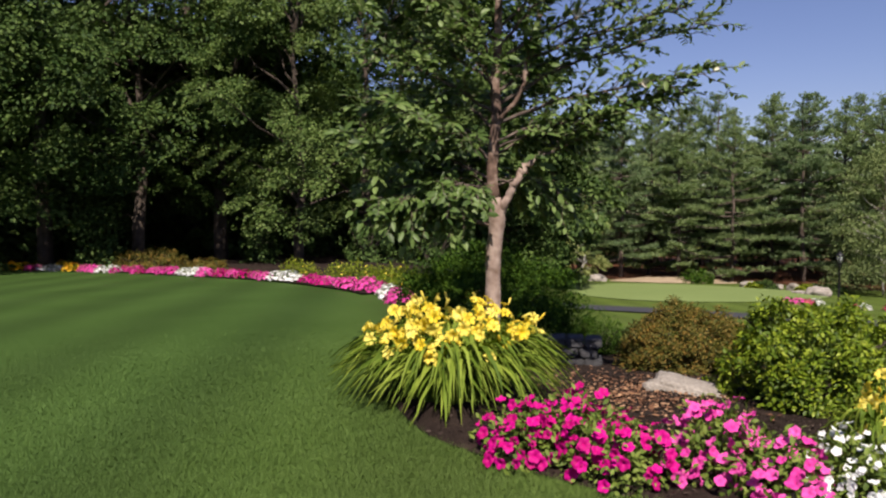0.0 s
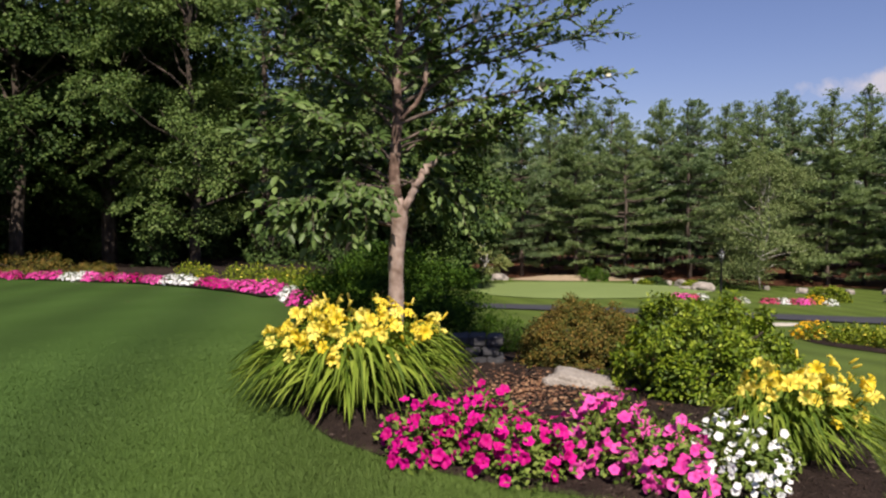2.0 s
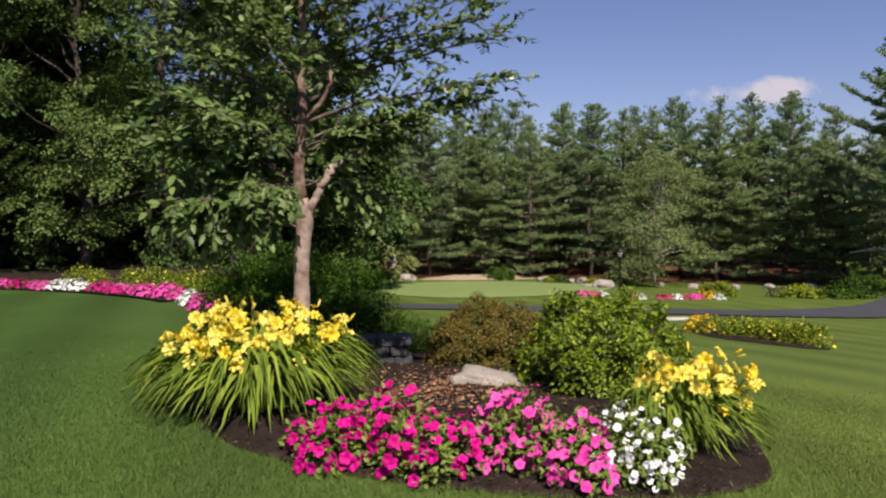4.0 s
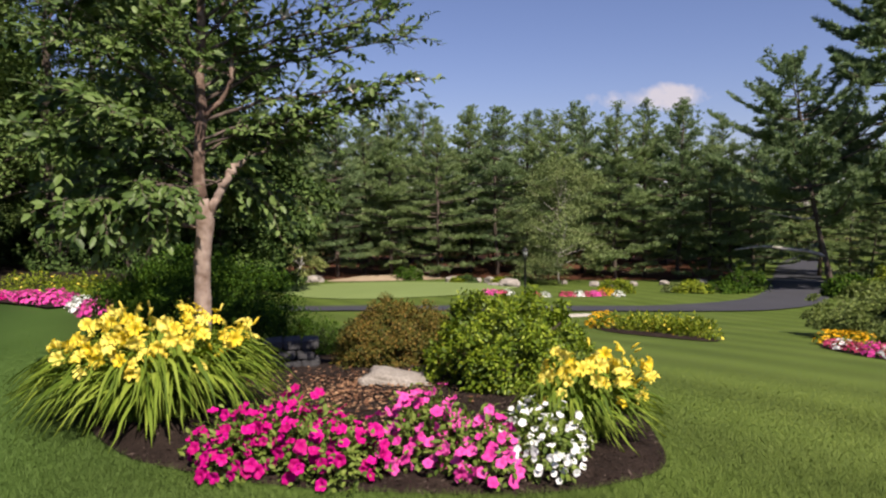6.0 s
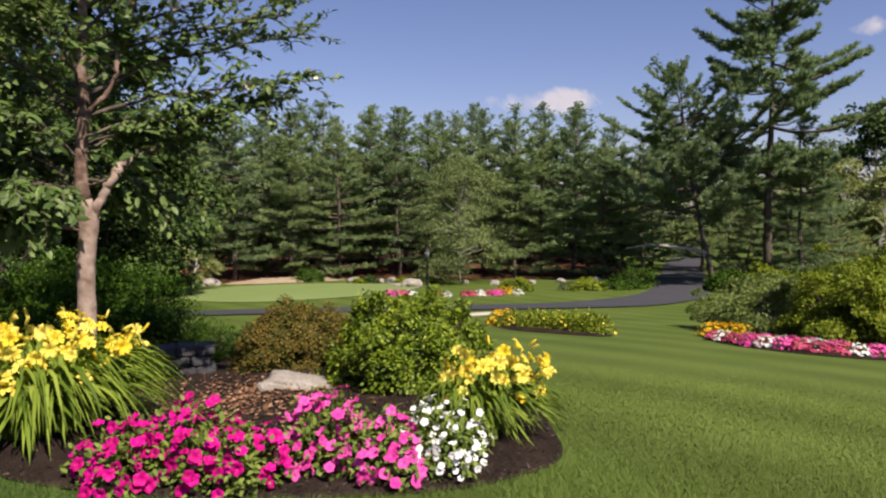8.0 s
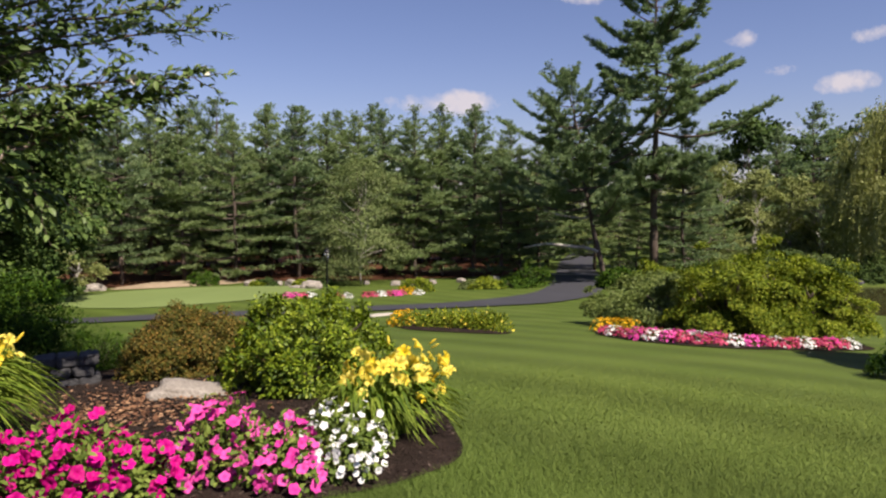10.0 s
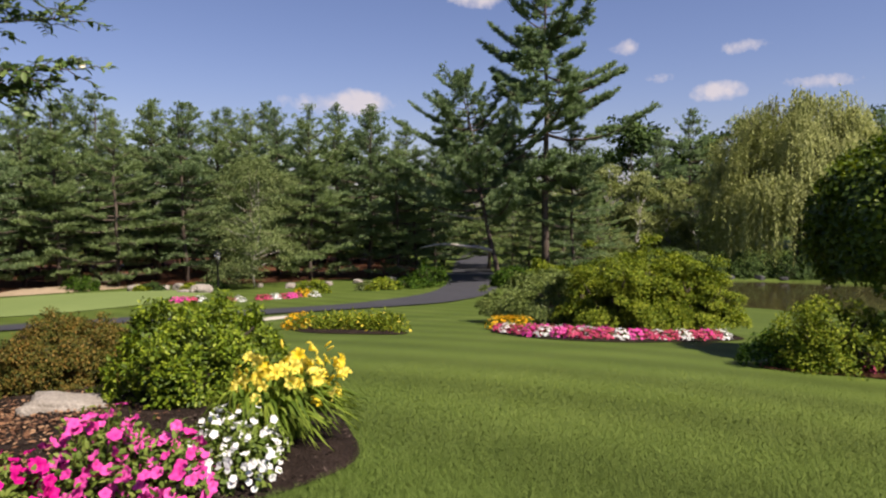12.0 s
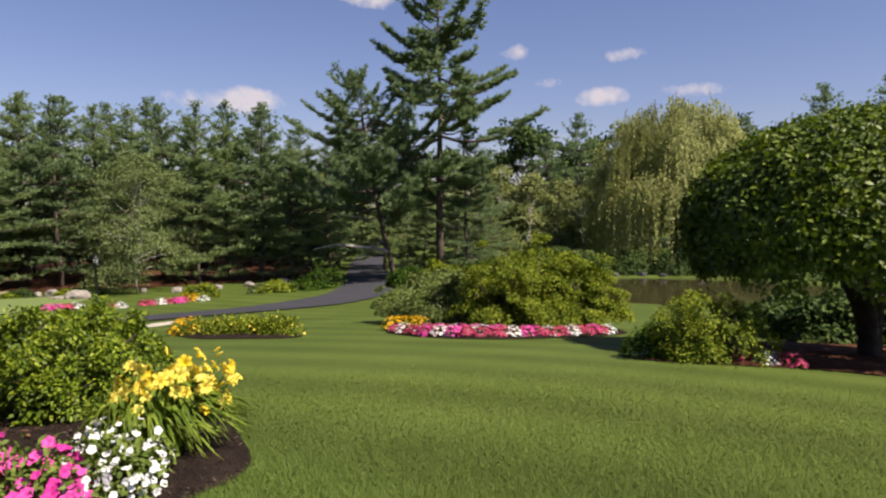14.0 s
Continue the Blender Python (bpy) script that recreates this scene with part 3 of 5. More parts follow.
def bush_geo(g, rx, ry, h, clumps, per, leaf, wide=0.55, lump=0.18, fine=False, low=0.0, flat=0.5, up=0.3, pad=0.17, base=0.04, full=1.0):
    """Leaf shell of a rounded shrub with an uneven outline."""
    d = sphere_dirs(clumps, g)
    d[:, 2] = np.abs(d[:, 2]) * (1 - low) + low * g.uniform(-0.2, 1, clumps)
    d = unit(d)
    ph = g.uniform(0, 6.28, 4)
    k = 1 + lump * (np.sin(3 * np.arctan2(d[:, 1], d[:, 0]) + ph[0]) * 0.5 + np.sin(5 * d[:, 2] + ph[1] + 2 * np.arctan2(d[:, 0], d[:, 1])) * 0.5) + g.normal(0, lump * 0.45, clumps)
    k *= np.where(g.uniform(size=clumps) < 0.28, g.uniform(0.5, 0.9, clumps), 1.0)
    C = np.sign(d) * np.abs(d) ** full * k[:, None] * np.array([rx, ry, h * 0.92])
    C[:, 2] = np.where(C[:, 2] < base, base + g.uniform(0, 0.25, clumps) * base, C[:, 2])
    N = d + np.array([0, 0, up])
    return pads(C, N, pad * min(rx, h) * g.uniform(0.7, 1.5, clumps), per, leaf, leaf * wide, g, flat=flat, fine=fine)


def twiggy(g, rx, ry, h, n=14, r=0.012):
    out = []
    for i in range(n):
        th = g.uniform(0, 6.28)
        k = g.uniform(0.4, 0.85)
        out.append(tube(bent((g.normal(0, 0.05), g.normal(0, 0.05), -0.03), (rx * k * math.cos(th), ry * k * math.sin(th), h * g.uniform(0.5, 0.85)), 5, 0.05, 0.02, g), np.linspace(r, r * 0.35, 5), 5))
    return join(out)


def bush(name, x, y, rx, ry, h, seed, mat, label, clumps=260, per=26, leaf=0.045, wide=0.55, lump=0.18, fine=False, category="shrub", bark=None, group="", low=0.0, flat=0.5, dz=0.0, up=0.3, pad=0.17, base=0.04, full=1.0):
    g = np.random.default_rng(seed)
    root = thing(name, x, y, ground_at(x, y) + dz, label, category, group)
    part("stem", twiggy(g, rx, ry, h, 16, (0.012 + 0.008 * h) * (1.6 if base > 0.1 else 1.0)), bark or M_DBARK, root)
    part("foliage", bush_geo(g, rx, ry, h, clumps, per, leaf, wide, lump, fine, low, flat, up, pad, base, full), mat, root)
    return root


def petal_flower(n_petals, r, w, cup, recurve):
    """A trumpet of separate petals round the z axis."""
    pieces = []
    for i in range(n_petals):
        th = 2 * math.pi * i / n_petals
        ww = w * (1.0 if i % 2 else 0.78)
        rows = []
        for s, wk, zz in ((0.0, 0.18, -0.75), (0.35, 0.7, -0.28), (0.7, 1.0, 0.02), (1.0, 0.12, -recurve)):
            for e in (-1, 0, 1):
                rad = r * (0.06 + 0.94 * s)
                rows.append((rad * math.cos(th) - e * ww * wk * math.sin(th), rad * math.sin(th) + e * ww * wk * math.cos(th), cup * zz + (0.006 if e == 0 else 0.0) * -1))
        F = []
        for a in range(3):
            for b in range(2):
                q = a * 3 + b
                F += [(q, q + 3, q + 4), (q, q + 4, q + 1)]
        pieces.append((np.array(rows), np.array(F)))
    return join(pieces)


def disc_flower(r, lobes=5, throat=0.5):
    """A shallow trumpet with a wavy rim."""
    n = lobes * 4
    th = np.linspace(0, 2 * np.pi, n, endpoint=False)
    rim = r * (1 + 0.09 * np.cos(lobes * th) + 0.04 * np.sin(2 * th + 1))
    A = np.stack([rim * np.cos(th), rim * np.sin(th), r * (0.16 * np.cos(lobes * th + 1) + 0.10 * np.sin(2 * th) - 0.05)], 1)
    B = np.stack([0.55 * r * np.cos(th), 0.55 * r * np.sin(th), 0 * th + 0.02 * r], 1)
    C = np.stack([0.14 * r * np.cos(th), 0.14 * r * np.sin(th), 0 * th - throat * r], 1)
    V = np.vstack([A, B, C, [[0, 0, -1.3 * throat * r]]])
    F = []
    for i in range(n):
        j = (i + 1) % n
        F += [(i, j, n + j), (i, n + j, n + i), (n + i, n + j, 2 * n + j), (n + i, 2 * n + j, 2 * n + i), (2 * n + i, 2 * n + j, 3 * n)]
    return V, np.array(F)


def facing(p, d, s, spin):
    return Matrix.Translation(p) @ Vector(d).to_track_quat("Z", "Y").to_matrix().to_4x4() @ pose(0, 0, 0, 0, 0, spin) @ Matrix.Diagonal((s, s, s, 1))

# ---- the small tree in the bed ----


def build_small_tree():
    g = np.random.default_rng(21)
    x, y = polar(3.9, 5.7)
    z0 = ground_at(x, y)
    root = thing("small_tree", x, y, z0, "young garden tree with smooth pale forked trunk and cream blossoms", "tree")
    main = open_curve([(-0.01, 0, -0.12), (0.0, 0, 0.35), (0.012, 0, 0.70), (0.015, 0, 1.05), (0.045, 0, 1.36), (0.008, 0, 1.62), (0.018, 0.01, 1.90), (0.04, 0.01, 2.18), (0.03, 0.02, 2.42), (0.05, 0.02, 2.66), (0.06, 0.03, 3.05), (0.05, 0.04, 3.5), (0.08, 0.05, 4.05)], 5)
    mr = np.interp(main[:, 2], [-0.12, 0.1, 0.7, 1.2, 1.36, 1.46, 1.6, 2.2, 2.7, 3.1, 4.05], [0.088, 0.074, 0.063, 0.061, 0.068, 0.056, 0.046, 0.042, 0.034, 0.028, 0.010])
    mr *= 1 + g.normal(0, 0.025, len(mr))
    cut = int(np.argmin(np.abs(main[:, 2] - 1.5)))
    part("trunk", tube(main[:cut + 1], mr[:cut + 1], 14), M_BARK, root, smooth=True)
    # above the cut, leaf shade is part of the bark colour
    part("leader", tube(main[cut:], mr[cut:], 12), M_SHADED_PEEL, root, "brown peeling bark, darkened for the crown's shade", smooth=True)
    P, D, N, S = [], [], [], []

    def spray(wood, a, way, length, n_leaf, size, droop):
        """A twig with leaves set alternately on both sides."""
        way = unit(way)
        line = bent(a, np.asarray(a) + way * length, 5, 0.02, 0.012, g)
        line[:, 2] -= droop * length * np.linspace(0, 1, 5) ** 2
        wood.append(tube(line, np.linspace(0.0045, 0.0018, 5), 4, False))
        s = (np.arange(n_leaf) + g.uniform(0.2, 0.9, n_leaf)) / n_leaf * 0.9 + 0.1
        i = np.minimum((s * 4).astype(int), 3)
        f = (s * 4 - i)[:, None]
        P.append(line[i] * (1 - f) + line[i + 1] * f)
        side = unit(np.cross(way, (0.0, 0.0, 1.0)))
        sign = np.where(np.arange(n_leaf) % 2, 1.0, -1.0)[:, None]
        D.append(unit(way * 0.75 + side * sign * 0.8 + g.normal(0, 0.38, (n_leaf, 3)) + np.array([0, 0, 0.08 - droop * 1.5])))
        N.append(unit(np.array([0.1, -0.5, 0.9]) + g.normal(0, 0.42, (n_leaf, 3))))
        S.append(size * 1.14 * g.uniform(0.65, 1.2, n_leaf) * (1.05 - 0.2 * s))

    def limb(points, r0, r1, sprays, first=0.2, size=0.085, droop=0.1, length=0.34, n_leaf=13):
        line = open_curve(points, 5)
        line[1:-1] += g.normal(0, 0.010, (len(line) - 2, 3))
        k = len(line) - 1
        wood = [tube(line, np.linspace(r0, r1, k + 1), 8)]
        for i in range(int(sprays * 1.45)):
            s = min(1.0, first + (1 - first) * (i + g.uniform(0, 1)) / (sprays * 1.45))
            j = min(int(s * k), k - 1)
            p = line[j] + (line[j + 1] - line[j]) * (s * k - j)
            t = unit(line[j + 1] - line[j])
            side = unit(np.cross(t, (0.0, 0.0, 1.0)) + 1e-6)
            way = t * g.uniform(0.35, 1.0) + side * (1 if i % 2 else -1) * g.uniform(0.2, 0.9) + np.array([0, 0, g.normal(0.05 - droop * 0.6, 0.35)])
            spray(wood, p, way, length * g.uniform(0.6, 1.15), int(n_leaf * g.uniform(0.8, 1.2)), size, droop)
        part("limb", join(wood), M_BARK if r0 > 0.03 else M_SHADED_PEEL if r0 > 0.018 else M_PBARK, root, smooth=True)

    # the forked limb with its stub, the second fork and the low dark limb
    limb([(0.05, 0, 1.36), (0.12, -0.03, 1.50), (0.18, -0.05, 1.64), (0.25, -0.07, 1.75), (0.33, -0.08, 1.82)], 0.037, 0.022, 4, 0.9, 0.13, 0.35, 0.22, 5)
    limb([(0.33, -0.08, 1.82), (0.55, -0.08, 1.92), (0.95, -0.02, 2.15), (1.35, 0.05, 2.32)], 0.014, 0.005, 20)
    limb([(0.04, 0, 2.12), (0.20, -0.05, 2.30), (0.30, -0.05, 2.62), (0.40, -0.04, 3.0), (0.50, 0, 3.5)], 0.022, 0.007, 22, 0.35)
    limb([(0.03, 0, 1.30), (-0.20, -0.02, 1.34), (-0.45, -0.08, 1.45), (-0.75, -0.12, 1.42)], 0.020, 0.006, 18, 0.3, 0.088, 0.34, 0.38, 11)
    # wide limbs: height on the trunk, direction (0 along +x, 90 away), reach, rise, twigs, leaf, droop
    wide = [(1.48, 205, 0.95, 0.02, 20, 0.088, 0.36), (1.52, 168, 1.00, 0.10, 20, 0.086, 0.30), (1.56, 232, 0.70, 0.05, 15, 0.088, 0.34), (1.60, 140, 0.85, 0.20, 20, 0.095, 0.25), (1.66, 188, 1.05, 0.30, 26, 0.095, 0.22),
            (1.70, 100, 0.80, 0.20, 18, 0.09, 0.2), (1.62, 60, 0.75, 0.0, 18, 0.09, 0.3), (1.66, 25, 0.70, -0.08, 16, 0.095, 0.45), (1.80, 215, 0.85, 0.35, 20, 0.09, 0.15), (1.92, 172, 1.05, 0.40, 24, 0.085, 0.1),
            (2.05, 130, 0.95, 0.45, 20, 0.085, 0.1), (2.15, 198, 1.00, 0.45, 22, 0.085, 0.1), (2.30, 240, 0.60, 0.40, 13, 0.08, 0.0), (2.40, 176, 1.00, 0.50, 20, 0.08, 0.0), (2.60, 210, 0.90, 0.55, 18, 0.08, 0.0),
            (2.75, 160, 0.85, 0.55, 16, 0.08, 0.0), (1.85, 30, 0.95, 0.25, 20, 0.085, 0.15), (1.95, 350, 0.95, 0.20, 20, 0.085, 0.15), (2.05, 75, 0.80, 0.40, 16, 0.085, 0.1), (1.90, 5, 1.50, 0.42, 24, 0.08, 0.0),
            (2.10, 355, 1.70, 0.38, 24, 0.075, 0.0), (2.25, 8, 1.80, 0.70, 26, 0.072, -0.05), (2.35, 18, 1.35, 0.55, 18, 0.075, 0.0), (2.45, 350, 1.45, 0.50, 20, 0.072, -0.05), (2.60, 2, 1.55, 0.62, 20, 0.072, -0.05),
            (2.70, 330, 0.90, 0.55, 14, 0.075, 0.0), (2.85, 12, 1.20, 0.70, 16, 0.072, -0.05), (2.95, 275, 0.60, 0.45, 12, 0.075, 0.0), (3.05, 200, 0.85, 0.60, 16, 0.075, 0.0), (3.15, 345, 1.05, 0.60, 15, 0.072, 0.0),
            (3.30, 150, 0.75, 0.55, 14, 0.075, 0.0), (3.45, 40, 0.85, 0.60, 14, 0.075, 0.0), (3.60, 250, 0.60, 0.50, 12, 0.075, 0.0), (3.75, 320, 0.60, 0.50, 12, 0.075, 0.0)]
    for h, az, reach, rise, tw, leaf, droop in wide:
        a = radians(az)
        base = np.array([np.interp(h, main[:, 2], main[:, 0]), np.interp(h, main[:, 2], main[:, 1]), h])
        way = np.array([math.cos(a), math.sin(a), 0])
        pts = [base, base + way * reach * 0.33 + np.array([0, 0, rise * 0.42 + 0.03]), base + way * reach * 0.68 + np.array([0, 0, rise * 0.72 + 0.02]), base + way * reach + np.array([0, 0, rise])]
        limb(pts, 0.008 + 0.005 * reach, 0.003, tw, 0.15, leaf, droop)
    limb([(0.05, 0.04, 3.5), (0.08, 0.05, 3.9), (0.10, 0.05, 4.3)], 0.012, 0.004, 16)
    P2, D2, N2, S2 = np.concatenate(P), np.concatenate(D), np.concatenate(N), np.concatenate(S)
    part("crown", leaves(P2, D2, N2, S2, S2 * g.uniform(0.40, 0.54, len(S2)), fine=True, droop=0.16), L_TREE, root)
    bl = mesh_of("blossom", *petal_flower(6, 0.05, 0.022, 0.035, -0.3))
    for i, (bx, by, bz) in enumerate(((-0.41, -0.1, 3.05), (0.57, -0.15, 2.96), (1.78, 0.0, 2.50), (1.18, -0.1, 2.42), (-0.2, -0.2, 3.5))):
        q = P2[np.argmin(np.linalg.norm(P2 - np.array([bx, by, bz]), axis=1))]
        part("blossom", bl, F_CREAM, root, "open cream blossom" if i == 0 else "", m=facing(tuple(q + np.array([0, -0.02, 0])), (0.2, -1, 0.3), 0.9, 40 * i))


build_small_tree()

# ---- daylilies ----
LILY = mesh_of("flower", *petal_flower(6, 0.060, 0.0205, 0.052, 0.30))
BUDM = mesh_of("bud", *tube([(0, 0, -0.03), (0, 0, -0.01), (0, 0, 0.02), (0, 0, 0.035)], [0.003, 0.007, 0.008, 0.003], 6))
LILY.materials.append(F_YELLOW)
BUDM.materials.append(F_YELLOW)


def daylily(az, d, spread, flower_r, top, n_leaf, n_flower, seed, label, lean=(0.0, 0.0), ring=0.25):
    g = np.random.default_rng(seed)
    x, y = polar(az, d)
    root = thing("daylily_clump", x, y, ground_at(x, y) + 0.05, label, "daylily", "daylilies")
    out = []
    seg = 10
    s = np.linspace(0, 1, seg)
    for i in range(n_leaf):
        th = g.uniform(0, 2 * math.pi)
        r0 = flower_r * 0.55 * math.sqrt(g.uniform())
        b = np.array([r0 * math.cos(th), r0 * math.sin(th), -0.02])
        th += g.normal(0, 0.45)
        reach = (spread - r0) * g.uniform(0.35, 1.08)
        hgt = top * g.uniform(0.50, 0.86) * (1.0 - 0.30 * reach / spread)
        bow = g.uniform(0.66, 1.0) * (0.80 + 0.22 * reach / spread)
        zz = hgt * np.sin(np.pi * np.minimum(s * bow, 1.0) ** 0.78)
        line = b + np.outer(reach * s ** 1.05, (math.cos(th), math.sin(th), 0)) + np.outer(zz, (0, 0, 1)) + np.outer(s ** 2 * reach, (lean[0], lean[1], 0))
        line[:, :2] += np.cumsum(g.normal(0, 0.005, (seg, 2)), 0)
        line[:, 2] = np.maximum(line[:, 2], np.where(s > 0.3, 0.015, -0.05))
        w = 0.0185 * g.uniform(0.7, 1.2) * np.array([0.7, 0.9, 1, 1, 1, 1, 0.9, 0.75, 0.45, 0.05])
        sd = np.array([-math.sin(th), math.cos(th), 0]) * 0.5 + g.normal(0, 0.14, 3)
        A, B = line + sd * w[:, None], line - sd * w[:, None]
        M = line - np.array([0, 0, 0.005])
        V = np.stack([A, M, B], 1).reshape(-1, 3)
        F = []
        for j in range(seg - 1):
            for e in range(2):
                q = j * 3 + e
                F += [(q, q + 3, q + 4), (q, q + 4, q + 1)]
        out.append((V, np.array(F)))
    part("foliage", join(out), L_LILY, root)
    stems = []
    for i in range(n_flower):
        th, rr = g.uniform(0, 2 * math.pi), flower_r * math.sqrt(g.uniform(ring * 0.3, 1.0))
        p = np.array([rr * math.cos(th), rr * math.sin(th), top * (1.0 - 0.20 * (rr / flower_r) ** 2) * g.uniform(0.60, 1.07)])
        p[:2] += np.array(lean) * p[2]
        if i % 2 == 0:
            stems.append(tube(bent((p[0] * 0.45, p[1] * 0.45, 0), p, 5, 0.02, 0.01, g), np.linspace(0.005, 0.003, 5), 5, False))
        d = unit(np.array([math.cos(th) * 0.55, math.sin(th) * 0.55 - 0.30, 0.32]) + g.normal(0, 0.30, 3))
        if i % 7 == 4:
            part("bud", BUDM, F_YELLOW, root, m=facing(p + np.array([0, 0, 0.04]), unit(d * 1.2 + np.array([0, 0, 0.8])), g.uniform(0.9, 1.4), 0))
        else:
            part("flower", LILY, F_YELLOW, root, m=facing(p, d, g.uniform(0.60, 0.94), g.uniform(0, 60)))
    part("scape", join(stems), L_LILY, root)
    return root


daylily(0.75, 5.05, 0.86, 0.64, 0.66, 1200, 175, 31, "large clump of yellow daylilies in full bloom over arching leaves")
daylily(33.2, 4.30, 0.46, 0.36, 0.50, 620, 62, 32, "smaller clump of yellow daylilies leaning over the mulch", lean=(0.28, -0.10))

# ---- petunias ----
PETAL = {}
for key, mat, r in (("magenta", F_MAGENTA, 0.036), ("pink", F_PINK, 0.036), ("white", F_WHITE, 0.027)):
    PETAL[key] = mesh_of("flower", *disc_flower(r, 5, 0.30 if key == "white" else 0.42))
    PETAL[key].materials.append(mat)


def petunia(az, d, rx, ry, h, n_flower, n_leaf, colour, seed, label, size=1.0):
    g = np.random.default_rng(seed)
    x, y = polar(az, d)
    root = thing("petunia_plant", x, y, ground_at(x, y) + 0.04, label, "petunia", "petunias at the edge of the bed", rz=-az)
    dd = sphere_dirs(n_leaf, g)
    dd[:, 2] = np.abs(dd[:, 2])
    k = g.uniform(0.55, 1.1, n_leaf)[:, None] * (1 + 0.15 * np.sin(4 * np.arctan2(dd[:, 1], dd[:, 0]) + seed))[:, None]
    C = dd * k * np.array([rx, ry, h])
    geo = [leaves(C, unit(dd + g.normal(0, 0.7, dd.shape)), unit(dd + np.array([0, 0, 0.8]) + g.normal(0, 0.4, dd.shape)), 0.045 * g.uniform(0.6, 1.2, n_leaf), 0.024, fine=True, droop=0.2)]
    part("foliage", join(geo), L_PET, root)
    stems = [tube(bent((0, 0, -0.02), tuple(C[i]), 4, 0.03, 0.01, g), [0.004, 0.003, 0.003, 0.002], 4, False) for i in range(0, n_leaf, max(1, n_leaf // 60))]
    part("stem", join(stems), L_PET, root)
    for i in range(n_flower):
        v = unit(g.normal(size=3) * np.array([1, 1, 0.8]))
        v[2] = abs(v[2])
        kk = (1 + 0.15 * math.sin(4 * math.atan2(v[1], v[0]) + seed)) * g.uniform(0.80, 1.16)
        p = v * kk * np.array([rx, ry, h]) + np.array([0, 0, 0.02])
        p[2] = max(p[2], 0.03)
        fd = unit(v * np.array([0.7, 0.7, 1.0]) + np.array([0, -0.35, 0.25]) + g.normal(0, 0.48, 3))
        part("flower", PETAL[colour], None, root, m=facing(p, fd, size * g.uniform(0.62, 1.0), g.uniform(0, 72)))
    return root


petunia(6.6, 3.86, 0.25, 0.30, 0.24, 84, 760, "magenta", 41, "magenta petunias sprawling over dark mulch")
petunia(11.0, 3.84, 0.25, 0.33, 0.30, 104, 860, "magenta", 45, "magenta petunias heaped in a loose mound")
petunia(14.6, 3.64, 0.21, 0.30, 0.21, 74, 620, "magenta", 46, "magenta petunias crowded at the lawn's edge")
petunia(21.2, 3.84, 0.24, 0.33, 0.31, 108, 780, "pink", 42, "bright pink petunias in a loose mound")
petunia(25.4, 3.64, 0.23, 0.31, 0.25, 92, 700, "pink", 43, "bright pink petunias beside white ones")
petunia(30.3, 3.80, 0.28, 0.36, 0.23, 165, 960, "white", 44, "small white petunias in a dense mound", 0.88)

# ---- shrubs, rock and stone of the near bed ----
bush("green_shrub", *polar(28.2, 6.0), 0.64, 0.62, 0.82, 51, L_BOX, "rounded glossy bright green evergreen shrub", clumps=210, per=120, leaf=0.040, wide=0.55, lump=0.14, fine=True, flat=0.7, up=0.7, pad=0.14, full=0.78)
bush("bronze_shrub", *polar(19.3, 7.7), 0.64, 0.60, 0.74, 52, L_BROWN, "rounded bronze-green shrub beyond the boulder", clumps=330, per=150, leaf=0.030, pad=0.15, flat=0.6, lump=0.10, up=0.7, full=0.76)
bush("yew_shrub", *polar(3.4, 8.9), 1.05, 0.8, 1.02, 53, L_YEW, "dark green spreading yew behind the tree", clumps=300, per=150, leaf=0.05, wide=0.42, flat=0.6, lump=0.16, up=0.7, full=0.85)
bush("grassy_shrub", *polar(12.3, 9.0), 0.42, 0.4, 0.55, 54, L_YEW, "low dark green tufted shrub", clumps=160, per=30, leaf=0.09, wide=0.12, lump=0.2)
bush("low_shrub", *polar(22.2, 5.9), 0.16, 0.16, 0.17, 55, L_BOX, "small yellow-green shrublet beside the rock", clumps=40, per=20, leaf=0.04, lump=0.2)


def rock(name, x, y, sx, sy, sz, seed, mat, label, rz=0.0, dz=0.0, group="", category="rock", square=0.72, ry=0.0):
    bm = bmesh.new()
    bmesh.ops.create_icosphere(bm, subdivisions=4, radius=1.0)
    off = Vector((seed * 3.7, seed * 1.9, seed * 0.7))
    for v in bm.verts:
        p = v.co.copy()
        k = 1 + 0.32 * noise.noise(p * 1.1 + off) + 0.14 * noise.noise(p * 2.7 + off) + 0.05 * noise.noise(p * 7 + off)
        q = Vector([math.copysign(abs(c) ** square, c) for c in p]) * k
        v.co = Vector((q.x * sx, q.y * sy, max(q.z, -0.45) * sz))
    me = bpy.data.meshes.new(name)
    bm.to_mesh(me)
    bm.free()
    me.shade_smooth()
    ob = part(name, me, mat)
    ob.matrix_basis = pose(x, y, ground_at(x, y) + dz + sz * 0.25, 0, ry, rz)
    return tagged(ob, label, category, group)


rock("boulder", *polar(19.4, 5.95), 0.33, 0.24, 0.085, 3, M_ROCK, "flat pale granite boulder half sunk in mulch", rz=-32, dz=0.05, square=0.5, ry=7)


